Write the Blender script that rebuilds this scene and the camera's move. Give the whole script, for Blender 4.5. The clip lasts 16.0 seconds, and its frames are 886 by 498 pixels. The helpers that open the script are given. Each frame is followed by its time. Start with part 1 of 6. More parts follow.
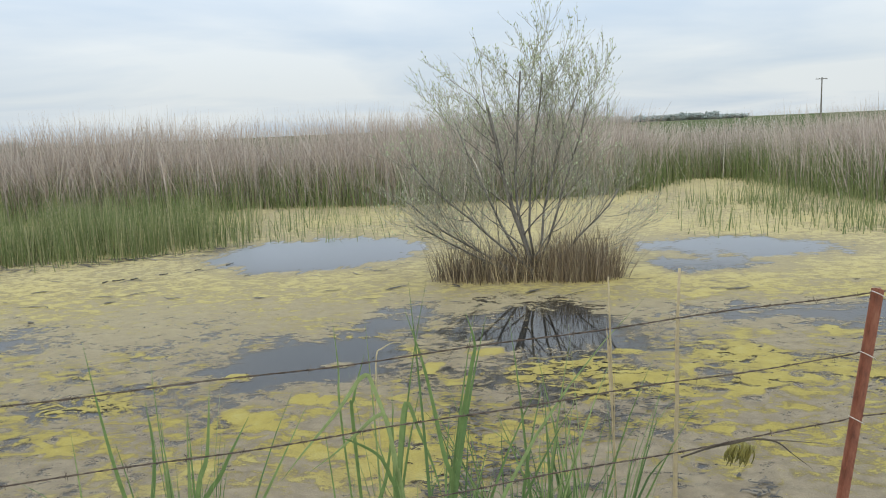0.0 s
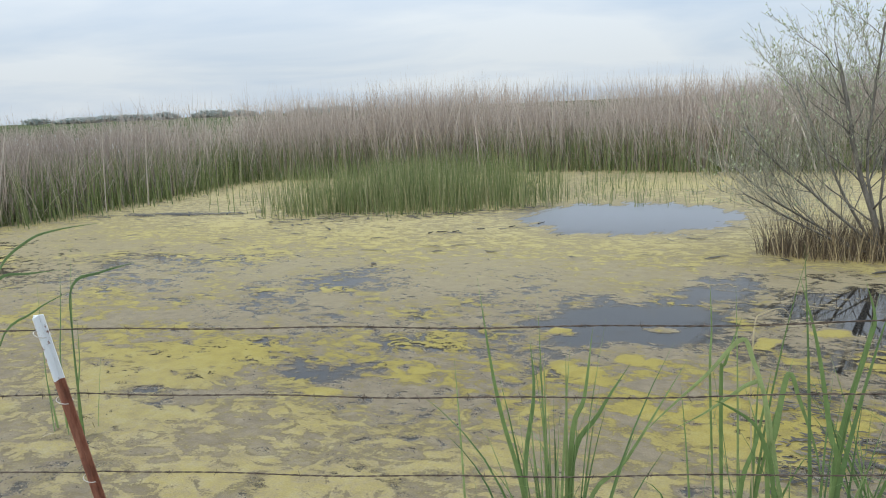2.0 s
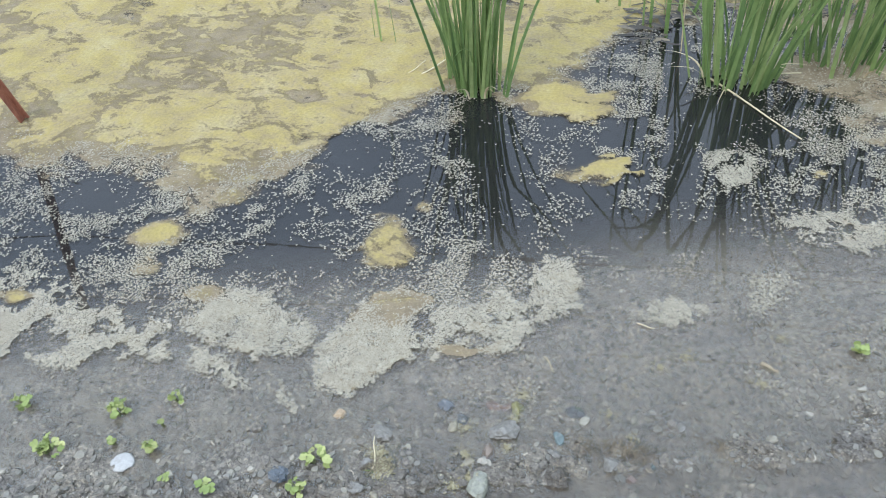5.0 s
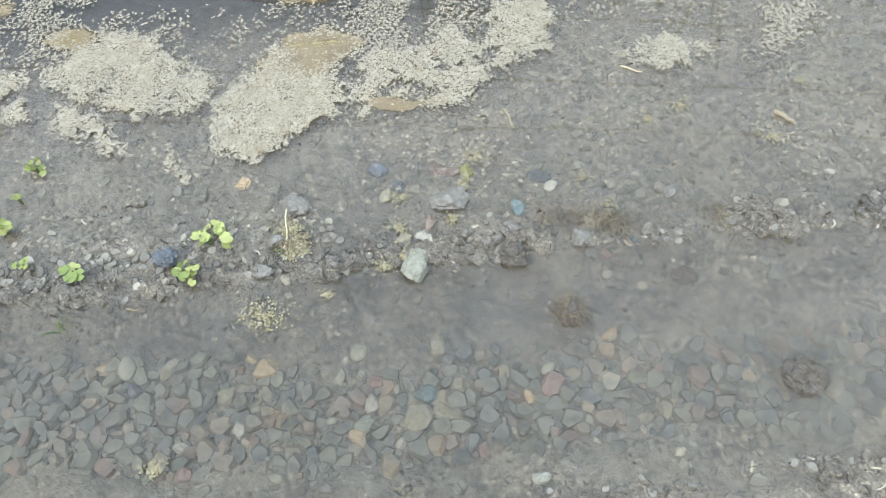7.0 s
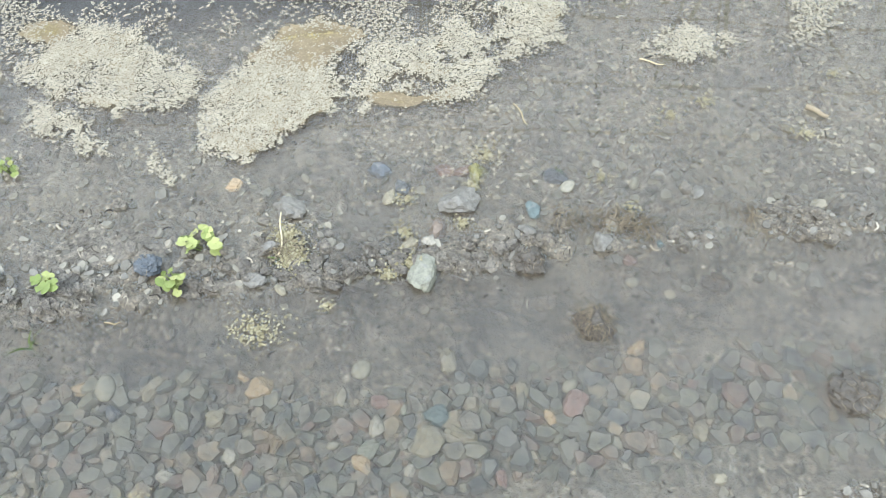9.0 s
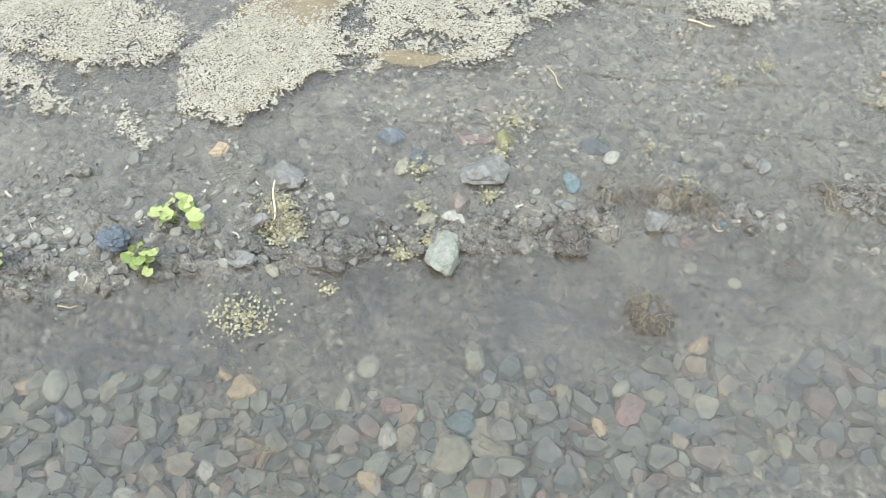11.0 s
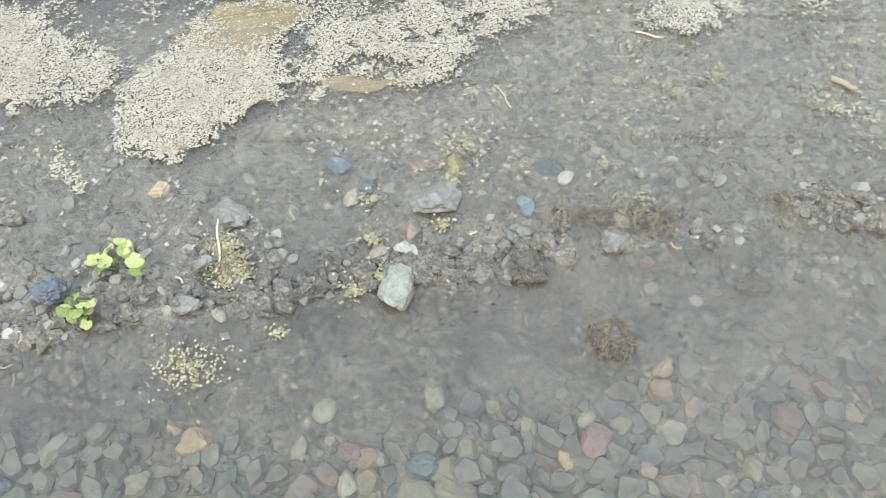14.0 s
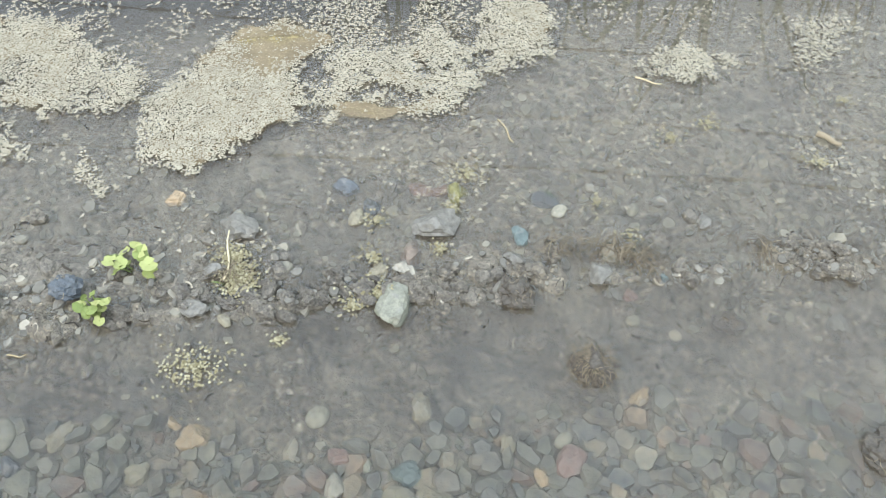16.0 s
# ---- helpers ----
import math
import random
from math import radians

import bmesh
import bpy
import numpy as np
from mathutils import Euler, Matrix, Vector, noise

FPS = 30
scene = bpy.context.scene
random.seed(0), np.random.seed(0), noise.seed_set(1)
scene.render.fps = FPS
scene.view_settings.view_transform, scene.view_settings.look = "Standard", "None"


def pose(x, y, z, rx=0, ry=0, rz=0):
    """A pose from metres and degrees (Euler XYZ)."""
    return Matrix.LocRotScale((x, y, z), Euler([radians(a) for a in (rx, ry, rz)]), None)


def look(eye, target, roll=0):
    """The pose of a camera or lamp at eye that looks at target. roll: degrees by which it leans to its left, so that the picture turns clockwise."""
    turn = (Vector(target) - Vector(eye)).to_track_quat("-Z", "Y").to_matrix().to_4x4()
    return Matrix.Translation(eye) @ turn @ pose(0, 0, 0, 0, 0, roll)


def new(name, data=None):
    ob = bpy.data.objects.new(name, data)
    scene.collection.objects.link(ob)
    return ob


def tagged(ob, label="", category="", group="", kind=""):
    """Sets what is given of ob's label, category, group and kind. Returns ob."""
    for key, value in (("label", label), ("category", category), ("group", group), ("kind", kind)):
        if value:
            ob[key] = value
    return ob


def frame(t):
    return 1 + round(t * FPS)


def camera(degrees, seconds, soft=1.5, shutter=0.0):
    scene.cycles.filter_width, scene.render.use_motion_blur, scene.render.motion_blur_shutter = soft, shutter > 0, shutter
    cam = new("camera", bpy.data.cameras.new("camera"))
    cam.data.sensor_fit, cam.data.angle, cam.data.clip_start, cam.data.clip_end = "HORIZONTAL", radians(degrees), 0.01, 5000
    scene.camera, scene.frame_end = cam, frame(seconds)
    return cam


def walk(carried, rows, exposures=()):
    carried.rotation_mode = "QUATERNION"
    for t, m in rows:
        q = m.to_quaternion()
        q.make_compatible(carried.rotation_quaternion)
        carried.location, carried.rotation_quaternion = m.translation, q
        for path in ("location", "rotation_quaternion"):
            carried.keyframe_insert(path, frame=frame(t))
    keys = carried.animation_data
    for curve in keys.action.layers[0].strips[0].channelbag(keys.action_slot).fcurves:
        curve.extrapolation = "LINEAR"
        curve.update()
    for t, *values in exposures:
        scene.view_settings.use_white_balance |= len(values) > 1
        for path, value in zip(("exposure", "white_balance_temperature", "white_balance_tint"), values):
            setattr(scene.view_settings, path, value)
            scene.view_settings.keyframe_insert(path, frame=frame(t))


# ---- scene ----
cam = camera(60.4, 16.0, 1.0)

PATH = [
    (0, (0.464, -1.003, 1.786), (0.236, 0.96, 1.475), -2.5),
    (0.5, (0.358, -1.071, 1.801), (-0.097, 0.846, 1.456), -0.3),
    (1, (0.282, -1.084, 1.788), (-0.359, 0.776, 1.426), -0.5),
    (1.5, (0.229, -1.096, 1.798), (-0.563, 0.697, 1.404), -2.1),
    (2, (0.165, -1.126, 1.763), (-0.769, 0.604, 1.394), -2.5),
    (2.5, (0.204, -1.146, 1.727), (-0.744, 0.53, 1.188), -1.4),
    (3, (0.238, -1.16, 1.69), (-0.596, 0.509, 0.969), -1.4),
    (3.5, (0.217, -1.127, 1.642), (-0.568, 0.466, 0.723), -1.4),
    (4, (0.201, -1.074, 1.595), (-0.544, 0.437, 0.518), -2.4),
    (4.5, (0.195, -1.054, 1.542), (-0.473, 0.433, 0.384), -2.0),
    (5, (0.161, -0.928, 1.375), (-0.479, 0.389, 0.012), -5.5),
    (5.2, (0.15, -0.879, 1.277), (-0.488, 0.384, -0.136), -6.9),
    (7.3, (0.146, -0.752, 1.031), (-0.277, 0.165, -0.695), -5.3),
    (7.5, (0.141, -0.755, 1.022), (-0.27, 0.142, -0.717), -4.8),
    (8, (0.127, -0.766, 1.004), (-0.262, 0.103, -0.754), -3.7),
    (8.5, (0.122, -0.765, 0.999), (-0.303, 0.099, -0.754), -6.1),
    (9, (0.099, -0.715, 0.954), (-0.334, 0.259, -0.738), -5.0),
    (9.2, (0.089, -0.702, 0.922), (-0.345, 0.292, -0.759), -5.4),
    (11.3, (0.025, -0.686, 0.769), (-0.367, 0.342, -0.902), -1.1),
    (11.5, (0.026, -0.694, 0.763), (-0.354, 0.324, -0.916), -0.6),
    (12, (0.03, -0.705, 0.748), (-0.31, 0.265, -0.968), 1.1),
    (12.5, (0.031, -0.722, 0.742), (-0.288, 0.221, -0.993), 2.8),
    (13, (0.039, -0.723, 0.732), (-0.239, 0.182, -1.029), 4.0),
    (13.5, (0.038, -0.684, 0.742), (-0.25, 0.273, -0.991), 2.4),
    (14, (0.034, -0.64, 0.768), (-0.303, 0.424, -0.891), -1.8),
    (14.5, (0.043, -0.632, 0.803), (-0.349, 0.528, -0.779), -1.2),
    (15, (0.052, -0.635, 0.798), (-0.327, 0.531, -0.782), -0.3),
    (15.5, (0.05, -0.643, 0.797), (-0.326, 0.517, -0.788), 0.6),
    (16, (0.051, -0.667, 0.814), (-0.308, 0.441, -0.812), 1.5),
]

# exposure of the phone camera, as it tilts down
EXPOSURES = [(0, 0.02, 6900, 10), (1.2, 0.0, 6800, 10.3), (2.0, 0.0, 6700, 10.5), (2.6, -0.07, 6700, 11.5), (3.0, -0.02, 6300, 12), (3.5, 0.05, 6150, 11.5), (4.2, 0.29, 6300, 12), (5, 0.50, 6450, 11.5), (7.5, 0.78, 7000, 9.5), (9, 0.86, 7000, 10), (11.4, 0.88, 7000, 10), (12.5, 0.95, 7000, 10), (14, 0.87, 7050, 9.5), (16, 0.72, 7100, 9.5)]
walk(cam, [(t, look(eye, target, roll)) for t, eye, target, roll in PATH], EXPOSURES)


# ---- world and light ----
def make_world():
    w = bpy.data.worlds.new("overcast_sky")
    w.use_nodes = True
    nt = w.node_tree
    nt.nodes.clear()
    N, L = nt.nodes.new, nt.links.new
    out, bg = N("ShaderNodeOutputWorld"), N("ShaderNodeBackground")
    sky = N("ShaderNodeTexSky")
    sky.sky_type, sky.sun_disc = "NISHITA", False
    sky.sun_elevation, sky.sun_rotation = radians(48), radians(200)
    tint = N("ShaderNodeMix")
    tint.data_type, tint.blend_type = "RGBA", "MULTIPLY"
    tint.inputs[0].default_value = 1.0
    L(sky.outputs[0], tint.inputs[6])
    tint.inputs[7].default_value = (0.1, 0.1, 0.1, 1)
    co = N("ShaderNodeTexCoord")
    sep = N("ShaderNodeSeparateXYZ")
    L(co.outputs["Generated"], sep.inputs[0])
    up = N("ShaderNodeMath")
    up.operation = "ABSOLUTE"
    L(sep.outputs[2], up.inputs[0])
    lift = N("ShaderNodeMath")
    lift.operation = "ADD"
    lift.inputs[1].default_value = 0.12
    L(up.outputs[0], lift.inputs[0])
    flat = N("ShaderNodeVectorMath")
    flat.operation = "DIVIDE"
    comb = N("ShaderNodeCombineXYZ")
    for i in range(3):
        L(lift.outputs[0], comb.inputs[i])
    L(co.outputs["Generated"], flat.inputs[0])
    L(comb.outputs[0], flat.inputs[1])
    cloud = N("ShaderNodeTexNoise")
    cloud.inputs["Scale"].default_value, cloud.inputs["Detail"].default_value = 0.55, 5
    cloud.inputs["Roughness"].default_value, cloud.inputs["Distortion"].default_value = 0.5, 0.4
    L(flat.outputs[0], cloud.inputs["Vector"])
    ramp = N("ShaderNodeValToRGB")
    ramp.color_ramp.elements[0].position, ramp.color_ramp.elements[0].color = 0.34, (0.60, 0.735, 0.90, 1)
    ramp.color_ramp.elements[1].position, ramp.color_ramp.elements[1].color = 0.60, (0.81, 0.90, 0.985, 1)
    L(cloud.outputs[0], ramp.inputs[0])
    # an overcast dome is brighter towards the zenith
    dome = N("ShaderNodeMapRange")
    dome.inputs[1].default_value, dome.inputs[2].default_value = 0.05, 0.8
    dome.inputs[3].default_value, dome.inputs[4].default_value = 0.9, ZENITH
    L(up.outputs[0], dome.inputs[0])
    blue = N("ShaderNodeMix")
    blue.data_type, blue.blend_type = "RGBA", "MULTIPLY"
    high = N("ShaderNodeMapRange")
    high.inputs[1].default_value, high.inputs[2].default_value = 0.08, 0.55
    L(up.outputs[0], high.inputs[0])
    L(high.outputs[0], blue.inputs[0])
    L(ramp.outputs[0], blue.inputs[6])
    blue.inputs[7].default_value = (0.90, 0.97, 1.07, 1)
    bright = N("ShaderNodeVectorMath")
    bright.operation = "SCALE"
    L(blue.outputs[2], bright.inputs[0])
    L(dome.outputs[0], bright.inputs[3])
    mix = N("ShaderNodeMix")
    mix.data_type = "RGBA"
    mix.inputs[0].default_value = 0.9
    L(tint.outputs[2], mix.inputs[6])
    L(bright.outputs[0], mix.inputs[7])
    L(mix.outputs[2], bg.inputs[0])
    bg.inputs[1].default_value = SKY
    L(bg.outputs[0], out.inputs[0])
    scene.world = w


ZENITH, SKY = 2.1, 1.0
make_world()
sun_data = bpy.data.lights.new("sun", "SUN")
sun_data.energy, sun_data.angle, sun_data.color = 1.1, radians(25), (1.0, 0.94, 0.86)
sun = new("sun", sun_data)
sun.matrix_world = pose(0, 0, 30, 42, 0, -20)


# ---- numeric noise for shaping ----
def hash2(ix, iy, seed):
    h = (ix.astype(np.int64) * 374761393 + iy.astype(np.int64) * 668265263 + seed * 974711) & 0xFFFFFFFF
    h = ((h ^ (h >> 13)) * 1274126177) & 0xFFFFFFFF
    return ((h ^ (h >> 16)) & 0xFFFF) / 65535.0


def vnoise(x, y, seed=0):
    x0, y0 = np.floor(x), np.floor(y)
    fx, fy = x - x0, y - y0
    fx, fy = fx * fx * (3 - 2 * fx), fy * fy * (3 - 2 * fy)
    a, b = hash2(x0, y0, seed), hash2(x0 + 1, y0, seed)
    c, d = hash2(x0, y0 + 1, seed), hash2(x0 + 1, y0 + 1, seed)
    return (a + (b - a) * fx) * (1 - fy) + (c + (d - c) * fx) * fy


def fbm(x, y, scale, seed=0, octaves=4):
    """Noise about 0, mostly within -0.5 to 0.5."""
    total, amp, norm = 0, 1.0, 0
    for k in range(octaves):
        total = total + amp * (vnoise(x * scale + 17.3 * k, y * scale - 9.1 * k, seed + k) - 0.5)
        norm, amp, scale = norm + amp, amp * 0.55, scale * 2.03
    return total / norm * 1.6


def smooth(a, b, v):
    t = np.clip((v - a) / (b - a), 0, 1)
    return t * t * (3 - 2 * t)


def blobs(x, y, rows, warp=0.0, soft=0.35):
    """1 inside any of the ellipses (x, y, a, b, degrees), falling to 0 round them."""
    best = np.zeros_like(x)
    for cx, cy, a, b, turn in rows:
        c, s = math.cos(radians(turn)), math.sin(radians(turn))
        u, v = ((x - cx) * c + (y - cy) * s) / a, (-(x - cx) * s + (y - cy) * c) / b
        r = np.sqrt(u * u + v * v) + warp
        best = np.maximum(best, 1 - smooth(1 - soft, 1 + soft, r))
    return best


# ---- mesh helpers ----
def mesh_from(name, verts, faces, smooth_shade=False, attrs=None):
    me = bpy.data.meshes.new(name)
    verts = np.asarray(verts, dtype=np.float32)
    if isinstance(faces, np.ndarray):
        n, k = faces.shape
        me.vertices.add(len(verts))
        me.vertices.foreach_set("co", verts.ravel())
        me.loops.add(n * k)
        me.loops.foreach_set("vertex_index", faces.astype(np.int32).ravel())
        me.polygons.add(n)
        me.polygons.foreach_set("loop_start", np.arange(0, n * k, k, dtype=np.int32))
        me.update(calc_edges=True)
        me.validate()
    else:
        me.from_pydata([tuple(v) for v in verts], [], faces)
    if smooth_shade:
        me.polygons.foreach_set("use_smooth", np.ones(len(me.polygons), dtype=bool))
    for key, values in (attrs or {}).items():
        at = me.attributes.new(key, "FLOAT", "POINT")
        at.data.foreach_set("value", np.asarray(values, dtype=np.float32))
    return me


def part(name, me, material, parent=None, label=""):
    """One mesh object, under a thing or a part where one is given."""
    if isinstance(me, bmesh.types.BMesh):
        bm, me = me, bpy.data.meshes.new(name)
        bm.to_mesh(me)
        bm.free()
    if material and not me.materials:
        me.materials.append(material)
    ob = new(name, me)
    ob.parent = parent
    return tagged(ob, label)


def thing(name, at, label, category, group="", kind=""):
    ob = new(name)
    ob.location = at
    ob.empty_display_size = 0.05
    return tagged(ob, label, category, group, kind)


def tube(points, radii, sides=6, start=0):
    """Vertices and faces of a tapering tube along points, with a closed end."""
    pts = [Vector(p) for p in points]
    verts, faces = [], []
    for i, p in enumerate(pts):
        d = (pts[min(i + 1, len(pts) - 1)] - pts[max(i - 1, 0)]).normalized()
        a = d.cross(Vector((0.31, 0.87, 0.38))).normalized()
        b = d.cross(a)
        for k in range(sides):
            t = 2 * math.pi * k / sides
            verts.append(p + (a * math.cos(t) + b * math.sin(t)) * radii[i])
        if i:
            o = start + (i - 1) * sides
            faces += [(o + k, o + (k + 1) % sides, o + sides + (k + 1) % sides, o + sides + k) for k in range(sides)]
    top = start + (len(pts) - 1) * sides
    faces.append(tuple(top + k for k in range(sides)))
    faces.append(tuple(start + k for k in reversed(range(sides))))
    return verts, faces


# ---- materials ----
def material(name, rough=0.7, metal=0.0, spec=0.5):
    m = bpy.data.materials.new(name)
    m.use_nodes = True
    nt = m.node_tree
    bsdf = nt.nodes["Principled BSDF"]
    bsdf.inputs["Roughness"].default_value = rough
    bsdf.inputs["Metallic"].default_value = metal
    bsdf.inputs["Specular IOR Level"].default_value = spec
    return m, nt, bsdf


def n_noise(nt, scale, detail=4, rough=0.55, stretch=None, distortion=0.0):
    co = nt.nodes.new("ShaderNodeNewGeometry")
    mp = nt.nodes.new("ShaderNodeMapping")
    if stretch:
        mp.inputs["Scale"].default_value = stretch
    nt.links.new(co.outputs["Position"], mp.inputs[0])
    n = nt.nodes.new("ShaderNodeTexNoise")
    n.inputs["Scale"].default_value, n.inputs["Detail"].default_value = scale, detail
    n.inputs["Roughness"].default_value, n.inputs["Distortion"].default_value = rough, distortion
    nt.links.new(mp.outputs[0], n.inputs["Vector"])
    return n.outputs[0]


def n_ramp(nt, fac, *stops):
    r = nt.nodes.new("ShaderNodeValToRGB")
    els = r.color_ramp.elements
    while len(els) < len(stops):
        els.new(0.5)
    for e, (p, c) in zip(els, stops):
        e.position, e.color = p, (*c, 1)
    nt.links.new(fac, r.inputs[0])
    return r.outputs[0]


def n_mix(nt, fac, a, b, blend="MIX"):
    m = nt.nodes.new("ShaderNodeMix")
    m.data_type, m.blend_type = "RGBA", blend
    for sock, val in ((m.inputs[0], fac), (m.inputs[6], a), (m.inputs[7], b)):
        if isinstance(val, bpy.types.NodeSocket):
            nt.links.new(val, sock)
        else:
            sock.default_value = val if isinstance(val, float) else (*val, 1)
    return m.outputs[2]


def n_math(nt, op, *vals, clamp=False):
    m = nt.nodes.new("ShaderNodeMath")
    m.operation, m.use_clamp = op, clamp
    for sock, val in zip(m.inputs, vals):
        if isinstance(val, bpy.types.NodeSocket):
            nt.links.new(val, sock)
        else:
            sock.default_value = val
    return m.outputs[0]


def n_range(nt, v, a, b, c=0.0, d=1.0):
    m = nt.nodes.new("ShaderNodeMapRange")
    m.interpolation_type = "SMOOTHSTEP"
    nt.links.new(v, m.inputs[0])
    for i, x in enumerate((a, b, c, d)):
        m.inputs[i + 1].default_value = x
    return m.outputs[0]


def n_attr(nt, key):
    a = nt.nodes.new("ShaderNodeAttribute")
    a.attribute_name = key
    return a.outputs["Fac"]


def n_bump(nt, bsdf, height, strength=0.3, distance=0.01):
    b = nt.nodes.new("ShaderNodeBump")
    b.inputs["Strength"].default_value, b.inputs["Distance"].default_value = strength, distance
    nt.links.new(height, b.inputs["Height"])
    nt.links.new(b.outputs[0], bsdf.inputs["Normal"])


def n_cells(nt, scale, stretch=0.0025):
    """Random value of each grain, and how far a place lies from its middle."""
    co = nt.nodes.new("ShaderNodeNewGeometry")
    push = nt.nodes.new("ShaderNodeVectorMath")
    push.operation = "MULTIPLY_ADD"
    wob = nt.nodes.new("ShaderNodeTexNoise")
    wob.inputs["Scale"].default_value = scale * 1.3
    nt.links.new(co.outputs["Position"], wob.inputs["Vector"])
    nt.links.new(wob.outputs["Color"], push.inputs[0])
    push.inputs[1].default_value = (stretch,) * 3
    nt.links.new(co.outputs["Position"], push.inputs[2])
    vor = nt.nodes.new("ShaderNodeTexVoronoi")
    vor.inputs["Scale"].default_value = scale
    nt.links.new(push.outputs[0], vor.inputs["Vector"])
    sep = nt.nodes.new("ShaderNodeSeparateColor")
    nt.links.new(vor.outputs["Color"], sep.inputs[0])
    return sep.outputs[0], vor.outputs["Distance"]


def mud_material():
    m, nt, bsdf = material("wet_grey_mud", 0.55)
    big, mid, fine = n_noise(nt, 4.5, 4), n_noise(nt, 19, 8, 0.7, None, 0.5), n_noise(nt, 320, 3)
    col = n_ramp(nt, mid, (0.30, (0.158, 0.145, 0.126)), (0.50, (0.238, 0.221, 0.191)), (0.72, (0.305, 0.285, 0.247)))
    tone = n_ramp(nt, big, (0.32, (0.84, 0.85, 0.88)), (0.68, (1.08, 1.04, 0.98)))
    col = n_mix(nt, 1.0, col, tone, "MULTIPLY")
    # grains of grit, thick in some places and sunk in silt in others
    rnd, far = n_cells(nt, 120)
    rnd2, far2 = n_cells(nt, 290, 0.001)
    where = n_range(nt, n_noise(nt, 11, 5, 0.65), 0.38, 0.62)
    grit = n_ramp(nt, rnd, (0.0, (0.58, 0.58, 0.59)), (0.35, (0.88, 0.88, 0.87)), (0.75, (1.08, 1.06, 1.03)), (0.95, (1.3, 1.28, 1.22)), (1.0, (1.75, 1.72, 1.62)))
    rim = n_range(nt, far, 0.45, 0.75, 1.0, 0.66)
    col = n_mix(nt, n_math(nt, "MULTIPLY", where, 0.9), col, n_mix(nt, 1.0, col, n_mix(nt, 1.0, grit, rim, "MULTIPLY"), "MULTIPLY"))
    sand = n_ramp(nt, rnd2, (0.0, (0.62, 0.62, 0.63)), (0.5, (1.0, 1.0, 0.99)), (0.93, (1.15, 1.14, 1.1)), (1.0, (2.0, 1.95, 1.85)))
    col = n_mix(nt, 0.75, col, sand, "MULTIPLY")
    crumb = n_noise(nt, 85, 6, 0.72, None, 0.7)
    pits = n_ramp(nt, crumb, (0.30, (0.30, 0.29, 0.28)), (0.40, (0.92, 0.92, 0.91)), (0.62, (1.0, 1.0, 1.0)), (0.74, (1.25, 1.23, 1.2)))
    col = n_mix(nt, 0.85, col, pits, "MULTIPLY")
    col = n_mix(nt, n_attr(nt, "silt"), n_mix(nt, 1.0, col, (0.80, 0.79, 0.80), "MULTIPLY"), n_mix(nt, 1.0, col, (1.42, 1.38, 1.32), "MULTIPLY"))
    nt.links.new(col, bsdf.inputs["Base Color"])
    lumps = n_math(nt, "SUBTRACT", 1.0, n_math(nt, "MULTIPLY", n_math(nt, "MULTIPLY", far, where), 0.8))
    relief = n_math(nt, "ADD", n_math(nt, "MULTIPLY", mid, 1.2), n_math(nt, "ADD", n_math(nt, "MULTIPLY", crumb, 0.55), n_math(nt, "ADD", n_math(nt, "MULTIPLY", lumps, 0.35), n_math(nt, "MULTIPLY", far2, -0.10))))
    n_bump(nt, bsdf, relief, 1.0, 0.015)
    return m


def stone_material(name, per_object=True):
    m, nt, bsdf = material(name, 0.5)
    if per_object:
        rnd = nt.nodes.new("ShaderNodeObjectInfo").outputs["Random"]
    else:
        rnd = nt.nodes.new("ShaderNodeNewGeometry").outputs["Random Per Island"]
    col = n_ramp(nt, rnd, (0.0, (0.115, 0.115, 0.098)), (0.14, (0.172, 0.166, 0.130)), (0.28, (0.108, 0.112, 0.102)), (0.42, (0.176, 0.158, 0.130)),
                 (0.56, (0.148, 0.148, 0.118)), (0.68, (0.100, 0.108, 0.108)), (0.80, (0.200, 0.178, 0.138)),
                 (0.88, (0.170, 0.122, 0.102)), (0.95, (0.24, 0.190, 0.130)), (1.0, (0.27, 0.25, 0.205)))
    speck = n_ramp(nt, n_noise(nt, 190, 5, 0.7), (0.3, (0.55, 0.55, 0.55)), (0.7, (1.4, 1.38, 1.32)))
    blotch = n_ramp(nt, n_noise(nt, 48, 4, 0.6), (0.33, (0.60, 0.61, 0.63)), (0.67, (1.36, 1.31, 1.22)))
    silt = n_range(nt, n_noise(nt, 30, 5, 0.65), 0.46, 0.66)
    col = n_mix(nt, 0.8, n_mix(nt, 0.9, col, blotch, "MULTIPLY"), speck, "MULTIPLY")
    col = n_mix(nt, n_math(nt, "MULTIPLY", silt, 0.6), col, (0.200, 0.190, 0.165))
    nt.links.new(col, bsdf.inputs["Base Color"])
    n_bump(nt, bsdf, n_noise(nt, 120, 6, 0.65), 0.8, 0.004)
    return m


def plain_stone(name, base, vary=0.5, silted=0.5):
    m, nt, bsdf = material(name, 0.55)
    speck = n_ramp(nt, n_noise(nt, 150, 5, 0.7), (0.28, (0.5, 0.5, 0.5)), (0.7, (1.3, 1.28, 1.25)))
    col = n_mix(nt, vary, base, speck, "MULTIPLY")
    silt = n_range(nt, n_noise(nt, 60, 4), 0.55, 0.7)
    col = n_mix(nt, n_math(nt, "MULTIPLY", silt, silted), col, (0.25, 0.24, 0.22))
    nt.links.new(col, bsdf.inputs["Base Color"])
    n_bump(nt, bsdf, n_noise(nt, 120, 4), 0.4, 0.005)
    return m


